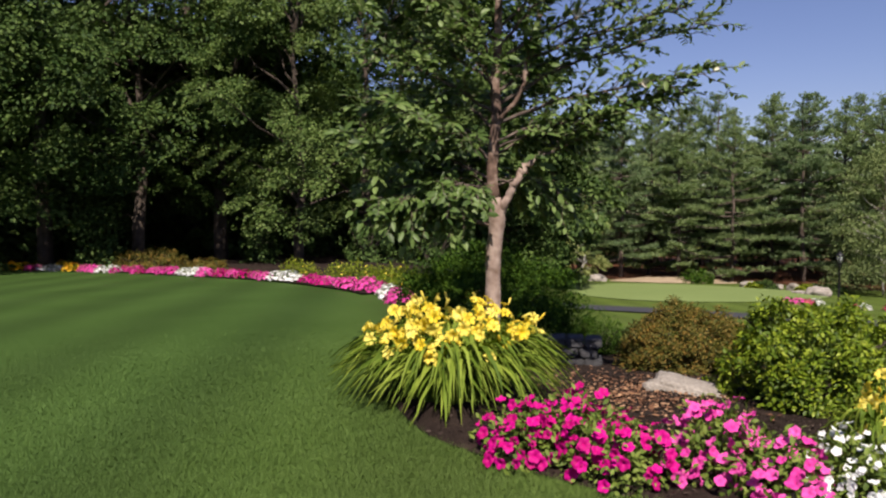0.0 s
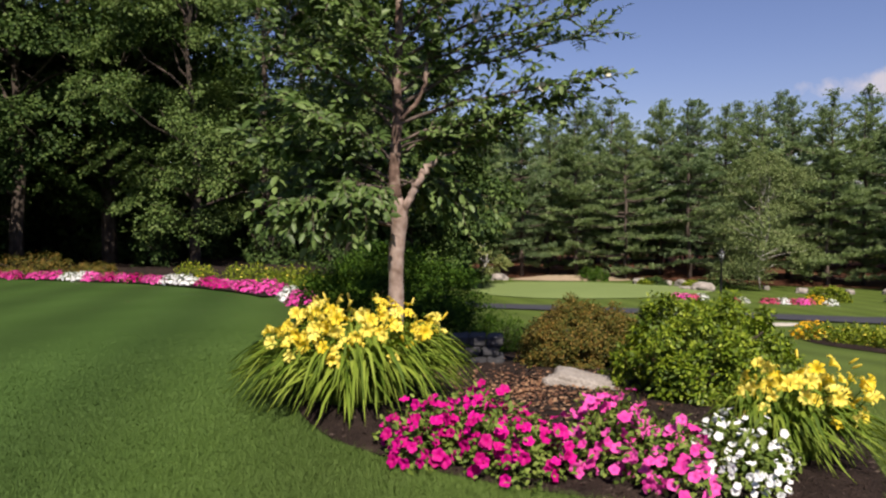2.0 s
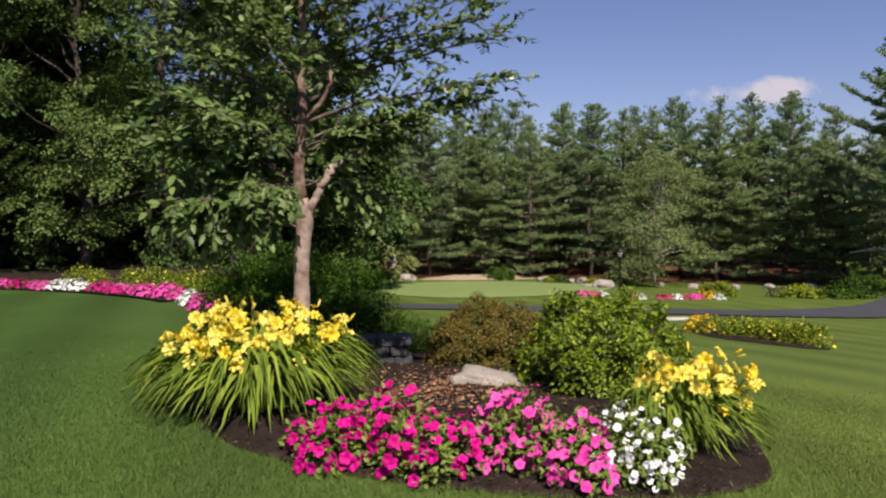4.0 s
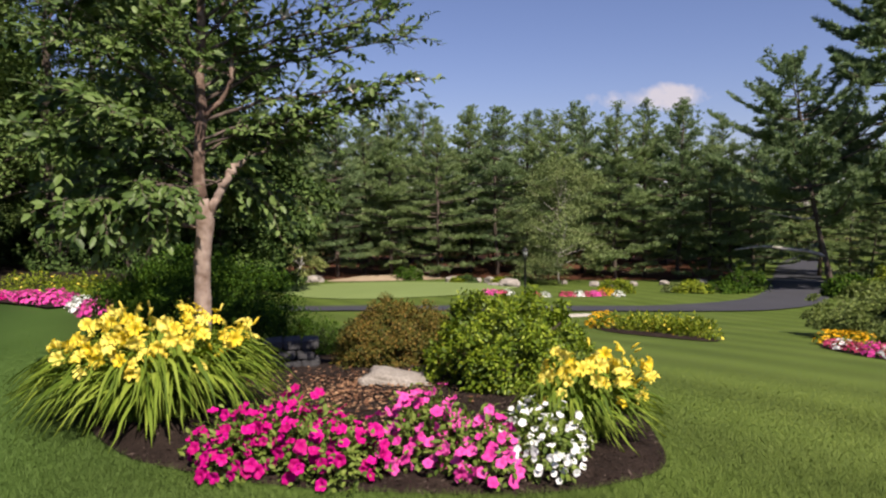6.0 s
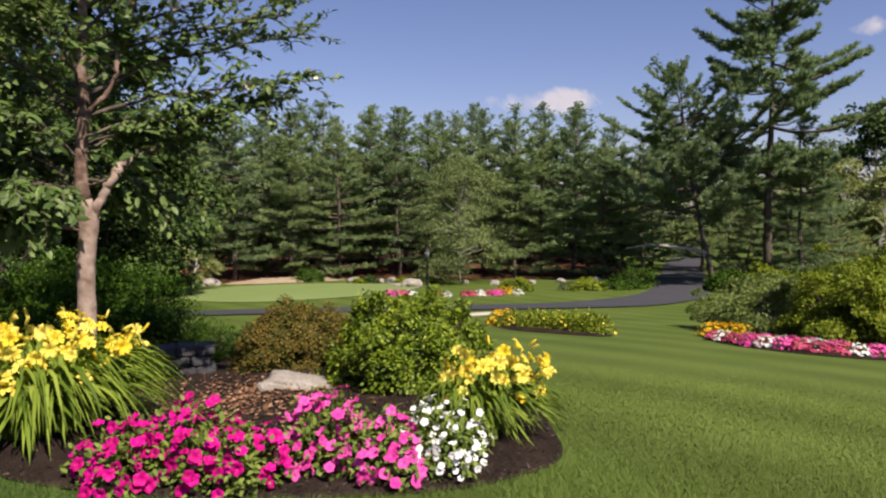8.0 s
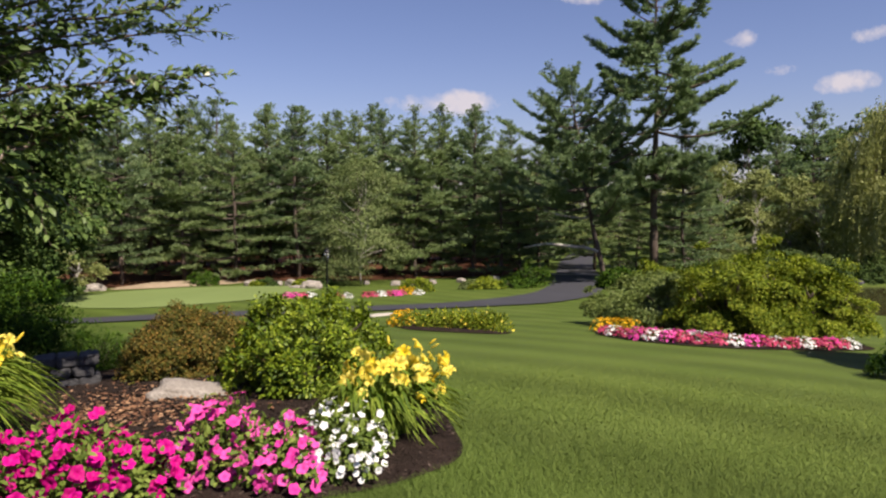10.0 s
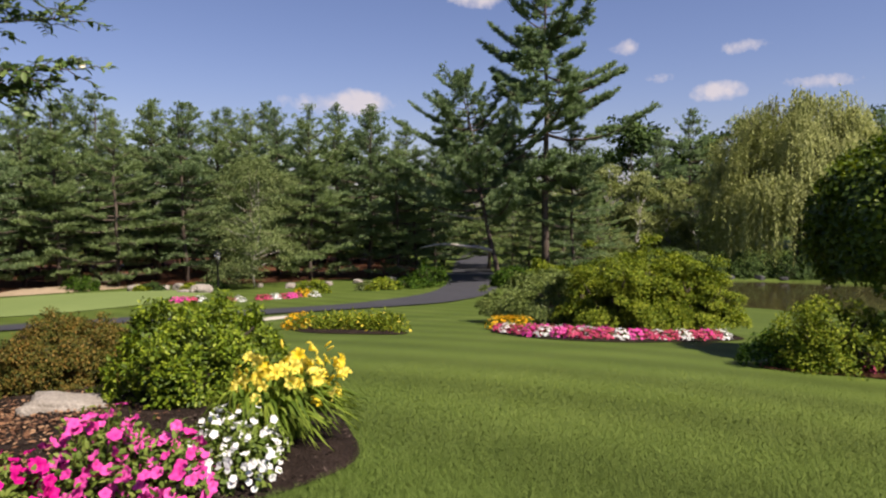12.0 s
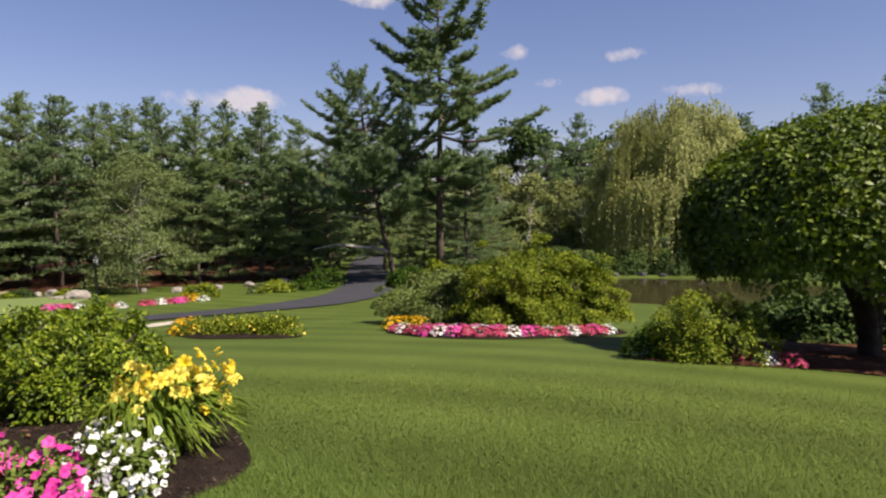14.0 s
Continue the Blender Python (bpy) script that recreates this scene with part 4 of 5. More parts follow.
def stone_stack():
    x, y = polar(10.4, 7.6)
    root = thing("stone_wall_end", x, y, ground_at(x, y), "stacked grey fieldstone block at the bed's back", "stone wall", rz=-12)
    g = np.random.default_rng(5)
    z = -0.05
    for row in range(4):
        hh = 0.105
        for col in range(3):
            bm = bmesh.new()
            bmesh.ops.create_cube(bm, size=1.0)
            bmesh.ops.scale(bm, vec=(0.19 * g.uniform(0.85, 1.0), 0.30, hh * 0.93), verts=bm.verts)
            bmesh.ops.bevel(bm, geom=bm.edges[:], offset=0.014, segments=2, affect="EDGES")
            for v in bm.verts:
                v.co += noise.noise_vector(v.co * 9 + Vector((row, col, 3))) * 0.012
            me = bpy.data.meshes.new("stone")
            bm.to_mesh(me)
            bm.free()
            part("stone", me, M_SLATE, root, m=pose(-0.19 + 0.19 * col + 0.05 * (row % 2) - 0.02, 0, z + hh / 2, 0, g.normal(0, 1), g.normal(0, 2)))
        z += hh


stone_stack()


def fallen_leaves():
    g = np.random.default_rng(61)
    n = 1300
    a, d = g.normal(15.5, 4.2, n), g.normal(5.5, 0.75, n)
    x, y = d * np.sin(np.radians(a)), d * np.cos(np.radians(a))
    keep = inside(x, y, BED) & (d > 4.1)
    x, y = x[keep], y[keep]
    n = len(x)
    P = np.stack([x, y, terrain(x, y) + 0.085 + g.uniform(0, 0.015, n)], 1)
    th = g.uniform(0, 6.28, n)
    ob = part("fallen_leaves", leaves(P, np.stack([np.cos(th), np.sin(th), g.normal(0, 0.2, n)], 1), np.array([0, 0, 1.0]) + g.normal(0, 0.3, (n, 3)), 0.042 * g.uniform(0.6, 1.2, n), 0.026, fine=True), M_DEAD, kind="stuff")
    tagged(ob, "dry brown leaves scattered on the mulch", "leaf litter")


fallen_leaves()


def bark_chips():
    g = np.random.default_rng(63)
    n = 9000
    a, d = g.uniform(-8, 44, n), g.uniform(2.8, 7.5, n) ** 1.0
    x, y = d * np.sin(np.radians(a)), d * np.cos(np.radians(a))
    keep = inside(x, y, BED)
    x, y = x[keep], y[keep]
    n = len(x)
    edge = np.min(np.hypot(x[:, None] - BED[None, :, 0], y[:, None] - BED[None, :, 1]), 1)
    P = np.stack([x, y, terrain(x, y) + 0.016 + 0.07 * np.clip(edge / 0.9, 0, 1)], 1)
    th = g.uniform(0, 6.28, n)
    D = np.stack([np.cos(th), np.sin(th), g.normal(0, 0.35, n)], 1)
    ob = part("bark_chips", leaves(P, D, np.array([0, 0, 1.0]) + g.normal(0, 0.5, (n, 3)), 0.030 * g.uniform(0.4, 1.5, n), 0.010), M_CHIP, kind="stuff")
    tagged(ob, "coarse dark bark chips lying on the bed", "bark mulch")


bark_chips()

# ---- woods on the uphill side ----
OAKS = [broadleaf_proto("broadleaf_tree", 101, 15.0, 4.2, 0.10, 200, 190, 0.135, M_DBARK, L_OAK, "tall dark green broadleaf tree in dense woods"),
        broadleaf_proto("broadleaf_tree", 102, 13.0, 3.8, 0.06, 195, 190, 0.135, M_DBARK, L_OAK, "leafy green broadleaf tree at the wood's edge"),
        broadleaf_proto("maple_tree", 103, 14.0, 4.0, 0.12, 195, 190, 0.135, M_DBARK, L_MAPLE, "yellow-green maple at the wood's edge")]
BACK = [broadleaf_proto("woodland_tree", 111, 15.0, 4.4, 0.02, 130, 56, 0.42, M_DBARK, L_OAK, "tall broadleaf tree deep in the woods", pad=0.26),
        broadleaf_proto("woodland_tree", 112, 14.0, 4.6, 0.02, 130, 56, 0.42, M_DBARK, L_OAK, "tall broadleaf tree deep in the woods", pad=0.26)]
for k, az, d, s in ((0, -36, 27, 1.15), (0, -29.5, 29, 1.1), (1, -23.5, 27.5, 1.1), (0, -17.5, 29, 1.1), (2, -11.5, 25, 0.80), (2, -6.5, 27, 0.95), (2, -1.5, 30, 0.85), (0, 3.0, 34, 0.9), (1, 7.5, 40, 0.85),
                    (0, -40, 33, 1.3), (1, -33, 35, 1.35), (0, -26, 36, 1.4), (2, -20, 36, 1.35), (0, -14, 35, 1.3), (1, -8.5, 37, 1.15), (0, -3.5, 39, 1.1), (1, 1.0, 43, 1.05),
                    (1, -37, 44, 1.6), (0, -27, 45, 1.6), (1, -17, 45, 1.5), (0, -8, 47, 1.3), (0, 5, 50, 1.0), (0, -48, 30, 1.2), (1, -58, 32, 1.2)):
    place((OAKS if d < 32 else BACK)[k % 2 if d >= 32 else k], *polar(az, d), s=s, rz=az * 47 % 360)
for i in range(17):
    place(BACK[i % 2], *polar(-47 + 3.5 * i, 33.5 + (i * 29 % 5)), s=0.42 + 0.1 * (i % 3), rz=i * 99, label="dark undergrowth tree in the shade of the woods")
FARWOOD = broadleaf_proto("woodland_tree", 113, 15.0, 5.2, 0.02, 90, 40, 0.60, M_DBARK, L_OAK, "distant broadleaf tree closing the view", pad=0.3)
for i in range(84):
    az = -50 + 2.0 * i
    place(FARWOOD, *polar(az, 104 + (i * 41 % 17)), s=1.05 + 0.15 * math.sin(i * 1.7) - (0.2 if 12 < az < 60 else 0.0), rz=i * 57, label="distant broadleaf tree closing the view")
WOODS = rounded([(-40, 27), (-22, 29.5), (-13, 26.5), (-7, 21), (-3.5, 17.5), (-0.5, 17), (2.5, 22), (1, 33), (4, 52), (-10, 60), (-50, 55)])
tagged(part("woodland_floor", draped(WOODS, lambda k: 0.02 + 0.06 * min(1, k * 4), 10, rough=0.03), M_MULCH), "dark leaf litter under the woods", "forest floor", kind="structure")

# pines round the putting green
PINES = [pine_proto("white_pine", 201, 11.5, 3.9, 1.5, 12, 5, 66, 0.27, L_PINE, "white pine with tiered branches and bare lower trunk"),
         pine_proto("white_pine", 202, 11.9, 4.1, 1.9, 12, 5, 66, 0.27, L_PINE2, "blue-green white pine with tiered branches"),
         pine_proto("white_pine", 203, 10.8, 4.3, 0.9, 12, 5, 66, 0.27, L_PINE, "full white pine with low sweeping branches")]
row1 = [(11.0, 49, 0.92), (14.2, 50.5, 0.98), (16.4, 53, 1.05), (18.6, 50.5, 1.0), (21.0, 54, 1.08), (22.4, 49.5, 0.95), (25.0, 53, 1.06), (27.2, 50.5, 1.0), (29.6, 54, 1.08), (31.8, 51, 1.0), (34.0, 53, 1.02), (36.6, 49.5, 1.06),
        (38.8, 51, 0.92), (41.3, 50.5, 0.98), (43.6, 50.0, 0.85), (45.0, 51.0, 0.8), (46.6, 56.0, 0.85), (47.3, 62.0, 0.9)]
for i, (az, d, s) in enumerate(row1):
    place(PINES[i % 3], *polar(az, d), s=s, rz=i * 77)
BPINE = pine_proto("white_pine", 204, 11.6, 3.8, 2.2, 11, 6, 38, 0.32, L_PINE2, "white pine in the second row", dens=10)
for i in range(30):
    place(FARWOOD, *polar(8.0 + 1.35 * i, 66 + (i * 23 % 9)), s=0.40 + 0.05 * (i % 3), rz=i * 71, label="shaded undergrowth behind the pines")
for i in range(14):
    az = 8.5 + i * 2.75
    place(BPINE, *polar(az, 60 + (i * 37 % 7)), s=1.18 + 0.06 * math.sin(i * 2.3), rz=i * 131)
BIG = pine_proto("tall_white_pine", 211, 21.0, 6.6, 5.4, 16, 5, 175, 0.36, L_PINE2, "tall old white pine with irregular spreading branches", gap=0.14, up=0.14, inner=0.30, curl=0.07)
place(BIG, *polar(55.6, 46.5), rz=20)
LEAN = pine_proto("leaning_pine", 212, 13.2, 6.2, 4.2, 11, 6, 165, 0.34, L_PINE2, "leaning white pine with upswept branches beside the driveway", gap=0.22, up=0.34, inner=0.32, curl=0.09)
lean = place(LEAN, *polar(51.8, 45.0), rz=10)
lean.matrix_basis = Matrix.Translation(lean.matrix_basis.translation) @ Matrix.Rotation(radians(-11), 4, (0.79, 0.61, 0)) @ pose(0, 0, 0, 0, 0, 10)
part("limb", tube(bent((0, 0, 2.0), (-2.3, 3.9, 3.1), 7, 0.25, 0.08), np.linspace(0.13, 0.04, 7), 7), M_WBARK, lean, smooth=True)
part("limb", tube(bent((0, 0, 4.2), (-1.6, 2.4, 5.2), 6, -0.2, 0.1), np.linspace(0.09, 0.03, 6), 6), M_WBARK, lean, smooth=True)
place(PINES[0], *polar(51.0, 58.0), s=1.0, rz=40)
place(PINES[1], *polar(57.8, 47.0), s=0.85, rz=140)
for az, d, s in ((54.3, 53, 0.62), (57.0, 51, 0.55), (59.6, 54, 0.66), (52.9, 61, 0.72), (55.6, 62, 0.7)):
    place(PINES[2], *polar(az, d), s=s, rz=az * 61, label="low young white pine below the tall ones")
for az, d, s in ((64.2, 70, 1.05), (66.6, 72, 1.25), (84, 80, 1.5), (88, 82, 1.55), (92, 84, 1.6), (96, 80, 1.5), (79, 84, 1.3)):
    place(BPINE, *polar(az, d), s=s, rz=az * 7)

# birch by the lamp, paler trees by the drive and pond
BIRCH = broadleaf_proto("birch_tree", 301, 7.4, 2.9, 0.06, 330, 60, 0.115, M_WBARK, L_BIRCH, "airy multi-stemmed birch with pale bark", pad=0.24, girth=0.007)
place(BIRCH, *polar(32.2, 43.5), s=1.0)
SOFT = broadleaf_proto("pale_tree", 302, 8.0, 2.6, 0.08, 200, 50, 0.19, M_WBARK, L_SOFT, "light green tree beside the pond")
for az, d, s in ((60.5, 60, 1.05), (62.8, 58, 0.95), (65.0, 60, 0.9), (67.0, 62, 0.85), (58.5, 66, 1.1), (11.2, 47, 0.62), (69.5, 66, 0.9), (76, 72, 0.9), (82, 70, 1.0), (88, 66, 1.0), (48.5, 82, 1.0), (46.6, 84, 1.2), (50.0, 90, 1.2), (53, 80, 1.1), (57, 78, 1.1)):
    place(SOFT, *polar(az, d), s=s, rz=az * 31)


def willow():
    g = np.random.default_rng(311)
    x, y = polar(74.0, 56)
    root = thing("willow_tree", x, y, ground_at(x, y), "large weeping willow hanging over the pond", "willow tree")
    wood = [tube(bent((0, 0, -0.4), (0.4, 0.2, 6.0), 7, 0, 0.12, g), np.linspace(0.5, 0.28, 7), 9)]
    P, D, N = [], [], []
    for i in range(175):
        th = g.uniform(0, 6.28)
        r = 6.0 * math.sqrt(g.uniform(0.0, 1.0))
        zt = 13.4 * math.sqrt(max(0.0, 1 - (r / 7.3) ** 2)) * g.uniform(0.68, 1.04)
        c = np.array([r * math.cos(th), r * math.sin(th), zt])
        if i % 2 == 0:
            wood.append(tube(bent((0.3, 0.1, 4.5), c, 6, 0.5, 0.15, g), np.linspace(0.13, 0.03, 6), 5, False))
        for q in range(44):
            o = c + g.normal(0, 1, 3) * np.array([0.52, 0.52, 0.28])
            o[2] -= 0.5 * np.hypot(*(o - c)[:2])
            ln = min(o[2] - 0.3, g.uniform(1.0, 3.0) + (g.uniform(0, 5.0) if q % 4 == 0 else 0.0))
            n = int(10 + 7 * ln)
            k = np.sort(g.uniform(0, 1, n))
            out = np.array([math.cos(th), math.sin(th), 0]) * 0.5
            P.append(o + np.outer(np.sqrt(k) * 0.6, out) - np.outer(k * ln, (0, 0, 1)))
            D.append(unit(np.array([0, 0, -1.0]) + g.normal(0, 0.4, (n, 3))))
            N.append(np.tile(np.array([math.cos(th), math.sin(th), 0.6]), (n, 1)) + g.normal(0, 0.4, (n, 3)))
    P, D = np.concatenate(P), np.concatenate(D)
    part("trunk", join(wood), M_DBARK, root)
    part("crown", leaves(P, D, np.concatenate(N), 0.22 * g.uniform(0.6, 1.3, len(P)), 0.075), L_WILLOW, root)


willow()


def dome_tree():
    g = np.random.default_rng(321)
    x, y = polar(87.2, 12.2)
    root = thing("dome_tree", x, y, ground_at(x, y), "clipped dome-shaped tree with dense glossy leaves and forked trunk", "tree")
    wood = []
    for a, dx, dy in ((0, -0.45, 0.1), (1, 0.35, -0.15), (2, 0.05, 0.5)):
        wood.append(tube(np.vstack([bent((0.05 * dx, 0.05 * dy, -0.2), (0.12 * dx, 0.12 * dy, 0.35), 3), bent((0.35 * dx, 0.35 * dy, 0.8), (2.2 * dx, 2.2 * dy, 2.3), 5, 0.1, 0.03, g)]), np.array([0.17, 0.15, 0.12, 0.10, 0.09, 0.08, 0.06, 0.03]), 9))
    part("trunk", join(wood), M_DBARK, root, smooth=True)
    n = 2300
    d = sphere_dirs(n, g)
    d[:, 2] = np.where(d[:, 2] < -0.4, -d[:, 2], d[:, 2])
    d = unit(d)
    k = (1 + 0.05 * np.sin(5 * np.arctan2(d[:, 1], d[:, 0])) + g.normal(0, 0.035, n))[:, None]
    C = d * k * np.array([2.5, 2.5, 1.62]) + np.array([0, 0, 1.98])
    part("crown", pads(C, d + np.array([0, 0, 0.15]), 0.24, 34, 0.095, 0.060, g, flat=0.4, fine=False, rise=0.30), L_DOME, root)


dome_tree()

# planting on the far bank of the pond
for j, (az, d, rx, h) in enumerate([(65.5, 46.5, 1.8, 1.6), (68.2, 48.0, 1.7, 1.4), (71.0, 49.5, 2.0, 1.5), (74.0, 50.0, 2.2, 1.9), (77.2, 50.5, 2.2, 1.7), (80.5, 50.0, 2.3, 2.0), (84.0, 50.0, 2.4, 2.1), (87.6, 50.0, 2.4, 2.2), (91.0, 50.0, 2.4, 2.2), (82.0, 17.5, 1.1, 0.9), (85.0, 16.5, 1.2, 1.0), (88.5, 16.5, 1.3, 1.2), (92.5, 16.5, 1.3, 1.2)]):
    bush("bank_shrub", *polar(az, d), rx, rx * 0.8, h, 490 + j, L_OAK, "dark leafy shrub on the bank of the pond", clumps=110, per=40, leaf=0.16, lump=0.25, flat=0.6, group="shrubs on the pond bank")
for j, (az, d, sx) in enumerate([(69.6, 47.0, 0.3), (71.6, 47.4, 0.34), (73.2, 47.4, 0.26), (76.0, 47.6, 0.32)]):
    rock("boulder", *polar(az, d), sx, sx * 0.6, sx * 0.5, 90 + j, M_SLATE, "low dark boulder on the pond's bank", rz=j * 60, group="boulders")

# ---- beds and small things further off ----


def far_plant(name, seed, r, h, leafmat, flowermat, n_leaf, n_flower, fsize, label, category):
    g = np.random.default_rng(seed)
    root = thing(name, 0, 0, -60, label, category)
    d = sphere_dirs(n_leaf, g)
    d[:, 2] = np.abs(d[:, 2])
    C = d * g.uniform(0.4, 1, (n_leaf, 1)) * np.array([r, r, h])
    part("foliage", leaves(C, unit(d + g.normal(0, 0.6, d.shape)), unit(d + np.array([0, 0, 0.7])), 0.075 * g.uniform(0.6, 1.2, n_leaf), 0.04), leafmat, root)
    ring = np.linspace(0, 2 * np.pi, 6, endpoint=False)
    v = np.vstack([np.stack([fsize * np.cos(ring), fsize * np.sin(ring), fsize * 0.2 * np.cos(3 * ring)], 1), [[0, 0, -0.25 * fsize]]])
    f = np.array([(q, (q + 1) % 6, 6) for q in range(6)])
    pieces = []
    for i in range(n_flower):
        u = unit(g.normal(size=3))
        u[2] = abs(u[2])
        m = np.array(facing(u * np.array([r, r, h]) * g.uniform(0.85, 1.1), unit(u + np.array([0, -0.2, 0.5])), g.uniform(0.7, 1.2), 0))
        pieces.append((v @ m[:3, :3].T + m[:3, 3], f))
    part("blossoms", join(pieces), flowermat, root, kind="stuff")
    return root


FAR = {"m": far_plant("petunia_plant", 401, 0.30, 0.26, L_PET, F_MAGENTA, 120, 80, 0.045, "magenta petunia in a border along the lawn", "petunia"),
       "p": far_plant("petunia_plant", 402, 0.30, 0.28, L_PET, F_PINK, 120, 80, 0.045, "pink petunia in a border along the lawn", "petunia"),
       "w": far_plant("petunia_plant", 403, 0.32, 0.27, L_PET, F_WHITE, 120, 90, 0.042, "white petunia in a border along the lawn", "petunia"),
       "r": far_plant("begonia_plant", 404, 0.30, 0.24, L_PET, F_ROSE, 120, 80, 0.045, "rose-red bedding flower in a border", "begonia"),
       "g": far_plant("marigold_plant", 405, 0.32, 0.36, L_LIME, F_GOLD, 120, 60, 0.04, "golden yellow flowers in the border", "marigold"),
       "y": far_plant("yellow_perennial", 406, 0.40, 0.42, L_LIME, F_YELLOW, 420, 7, 0.035, "yellow-green perennial with few golden flowers", "perennial")}
LBED = open_curve([(-26, 29), (-20.5, 26.9), (-15.05, 24.5), (-9.65, 20.8), (-6.4, 18.0), (-3.75, 15.4), (-2.0, 13.2), (-0.95, 11.6), (-0.5, 10.2)], 10)
tagged(part("border_mulch", ribbon(LBED[:-8] * 1.062, 1.1, 0.035), M_MULCH, smooth=True), "dark mulch of the long flower border", "mulch bed", kind="structure")
seglen = np.concatenate([[0], np.cumsum(np.linalg.norm(np.diff(LBED, axis=0), axis=1))])
pattern = "ppwmgpwwmmgpwgpwmmpwmmpwmmpwmppw"
pos, i = 0.3, 0
gb = np.random.default_rng(411)
while pos < seglen[-1]:
    x, y = np.interp(pos, seglen, LBED[:, 0]), np.interp(pos, seglen, LBED[:, 1])
    c = pattern[int(pos / 1.15) % len(pattern)]
    for row in range(2):
        k = 1.02 + 0.022 * row
        tagged(place(FAR["p" if (c == "m" and gb.uniform() < 0.3) else c], x * k + gb.normal(0, 0.08), y * k + gb.normal(0, 0.08), s=gb.uniform(0.5, 0.78), rz=gb.uniform(0, 360), dz=0.03), group="flowers of the long border")
    pos += 0.47
    i += 1
for j, (az, d, c) in enumerate([(-30, 29.5, "g"), (-28.5, 28, "g"), (-27, 27.5, "g"), (-25.5, 26.5, "g"), (-31.5, 30, "g"), (-12, 18.5, "y"), (-10.8, 17.8, "y"), (-8.5, 16.5, "y"), (-7, 15.8, "y"), (-5.5, 15.2, "y"), (-4.4, 14.6, "y"), (-3.2, 14, "y"), (-2, 13.4, "y"), (-0.5, 13.2, "y"), (1.4, 13.2, "y")]):
    place(FAR[c], *polar(az, d), s=0.75 + 0.1 * (j % 3), rz=j * 50, dz=0.03)
for j, (az, d, rx, h) in enumerate([(-22.6, 24.6, 1.25, 0.62), (-18.5, 23.2, 0.55, 0.3)]):
    bush("spreading_juniper", *polar(az, d), rx, 0.7, h, 420 + j, L_BROWN, "low spreading olive-green juniper in the border", clumps=160, per=24, leaf=0.09, wide=0.3, group="junipers in the border")
for j, (az, d, r, h) in enumerate([(-14.5, 25, 0.55, 1.5), (-33.5, 28, 0.7, 1.0), (-6, 24, 0.9, 1.6), (-1, 25, 1.1, 2.0), (-26, 27, 0.7, 0.9)]):
    bush("understory_shrub", *polar(az, d), r, r, h, 430 + j, L_OAK, "leafy sapling at the foot of the woods", clumps=90, per=20, leaf=0.13, lump=0.35, group="saplings")

# island bed with burning bushes
IB = rounded([polar(51.3, 14.6), polar(54.5, 12.9), polar(59.2, 12.35), polar(64.5, 12.9), polar(69.6, 14.6), polar(70.2, 16.0), polar(66, 18.5), polar(60, 19.5), polar(54.5, 19), polar(51.6, 16.6)], 8)
tagged(part("island_bed", draped(IB, lambda k: 0.015 + 0.06 * min(1, 4 * k), 12, rough=0.01), M_MULCH), "dark mulch island bed in the lawn", "mulch bed", kind="structure")
for j in range(30):
    az = 52.0 + j * 0.585
    edge = np.interp(az, [51.3, 54.5, 59.2, 64.5, 69.6], [14.75, 13.15, 12.7, 13.25, 14.8])
    c = "rwrrprwrprrwrprrwrpprwrrwrrprw"[j]
    tagged(place(FAR[c], *polar(az, edge + 0.15 * (j % 2)), s=0.62, rz=j * 40, dz=0.05), group="flowers of the island bed")
    if 3 < j < 16:
        tagged(place(FAR["rpwrprprwp"[j % 10]], *polar(az, edge + 0.75), s=0.62, rz=j * 60, dz=0.05), group="flowers of the island bed")
for j in range(7):
    place(FAR["g"], *polar(51.5 + 0.42 * j, 15.5 + 0.2 * (j % 2)), s=0.75, rz=j * 33, dz=0.03)
for j, (az, d, rx, h, m) in enumerate([(53.0, 18.6, 0.95, 1.0, L_RHODO), (55.0, 17.4, 1.0, 1.05, L_RHODO), (57.3, 16.8, 1.05, 1.15, L_RHODO), (60.8, 15.7, 1.15, 1.6, L_LIME), (64.4, 16.1, 1.25, 1.75, L_LIME), (67.0, 16.3, 1.05, 1.5, L_LIME), (62.8, 18.3, 1.2, 1.75, L_LIME)]):
    bush("spreading_shrub", *polar(az, d), rx, rx * 0.9, h, 440 + j, m, "broad yellow-green shrub in the island bed" if m is L_LIME else "broad grey-green rhododendron in the island bed", clumps=135, per=190, leaf=0.066, lump=0.22, low=0.05, flat=0.4, base=0.38, up=0.9, pad=0.17, bark=M_PBARK, group="shrubs of the island bed")

# small yellow bed on the lawn
YB = rounded([polar(34.6, 17.8), polar(36.0, 15.6), polar(40, 14.4), polar(43.6, 13.9), polar(44.0, 14.8), polar(40, 16.5), polar(37, 18.3)], 8)
tagged(part("yellow_bed", draped(YB, lambda k: 0.015 + 0.05 * min(1, 4 * k), 8, rough=0.01), M_MULCH), "small mulch bed of yellow flowers in the lawn", "mulch bed", kind="structure")
for j in range(13):
    az = 35.1 + j * 0.68
    if j == 3:
        continue
    place(FAR["g" if j in (0, 1) else "y"], *polar(az, np.interp(az, [34.6, 36.5, 43.7], [17.3, 16.3, 14.4])), s=0.92 + 0.14 * (j % 2), rz=j * 47, dz=0.03)

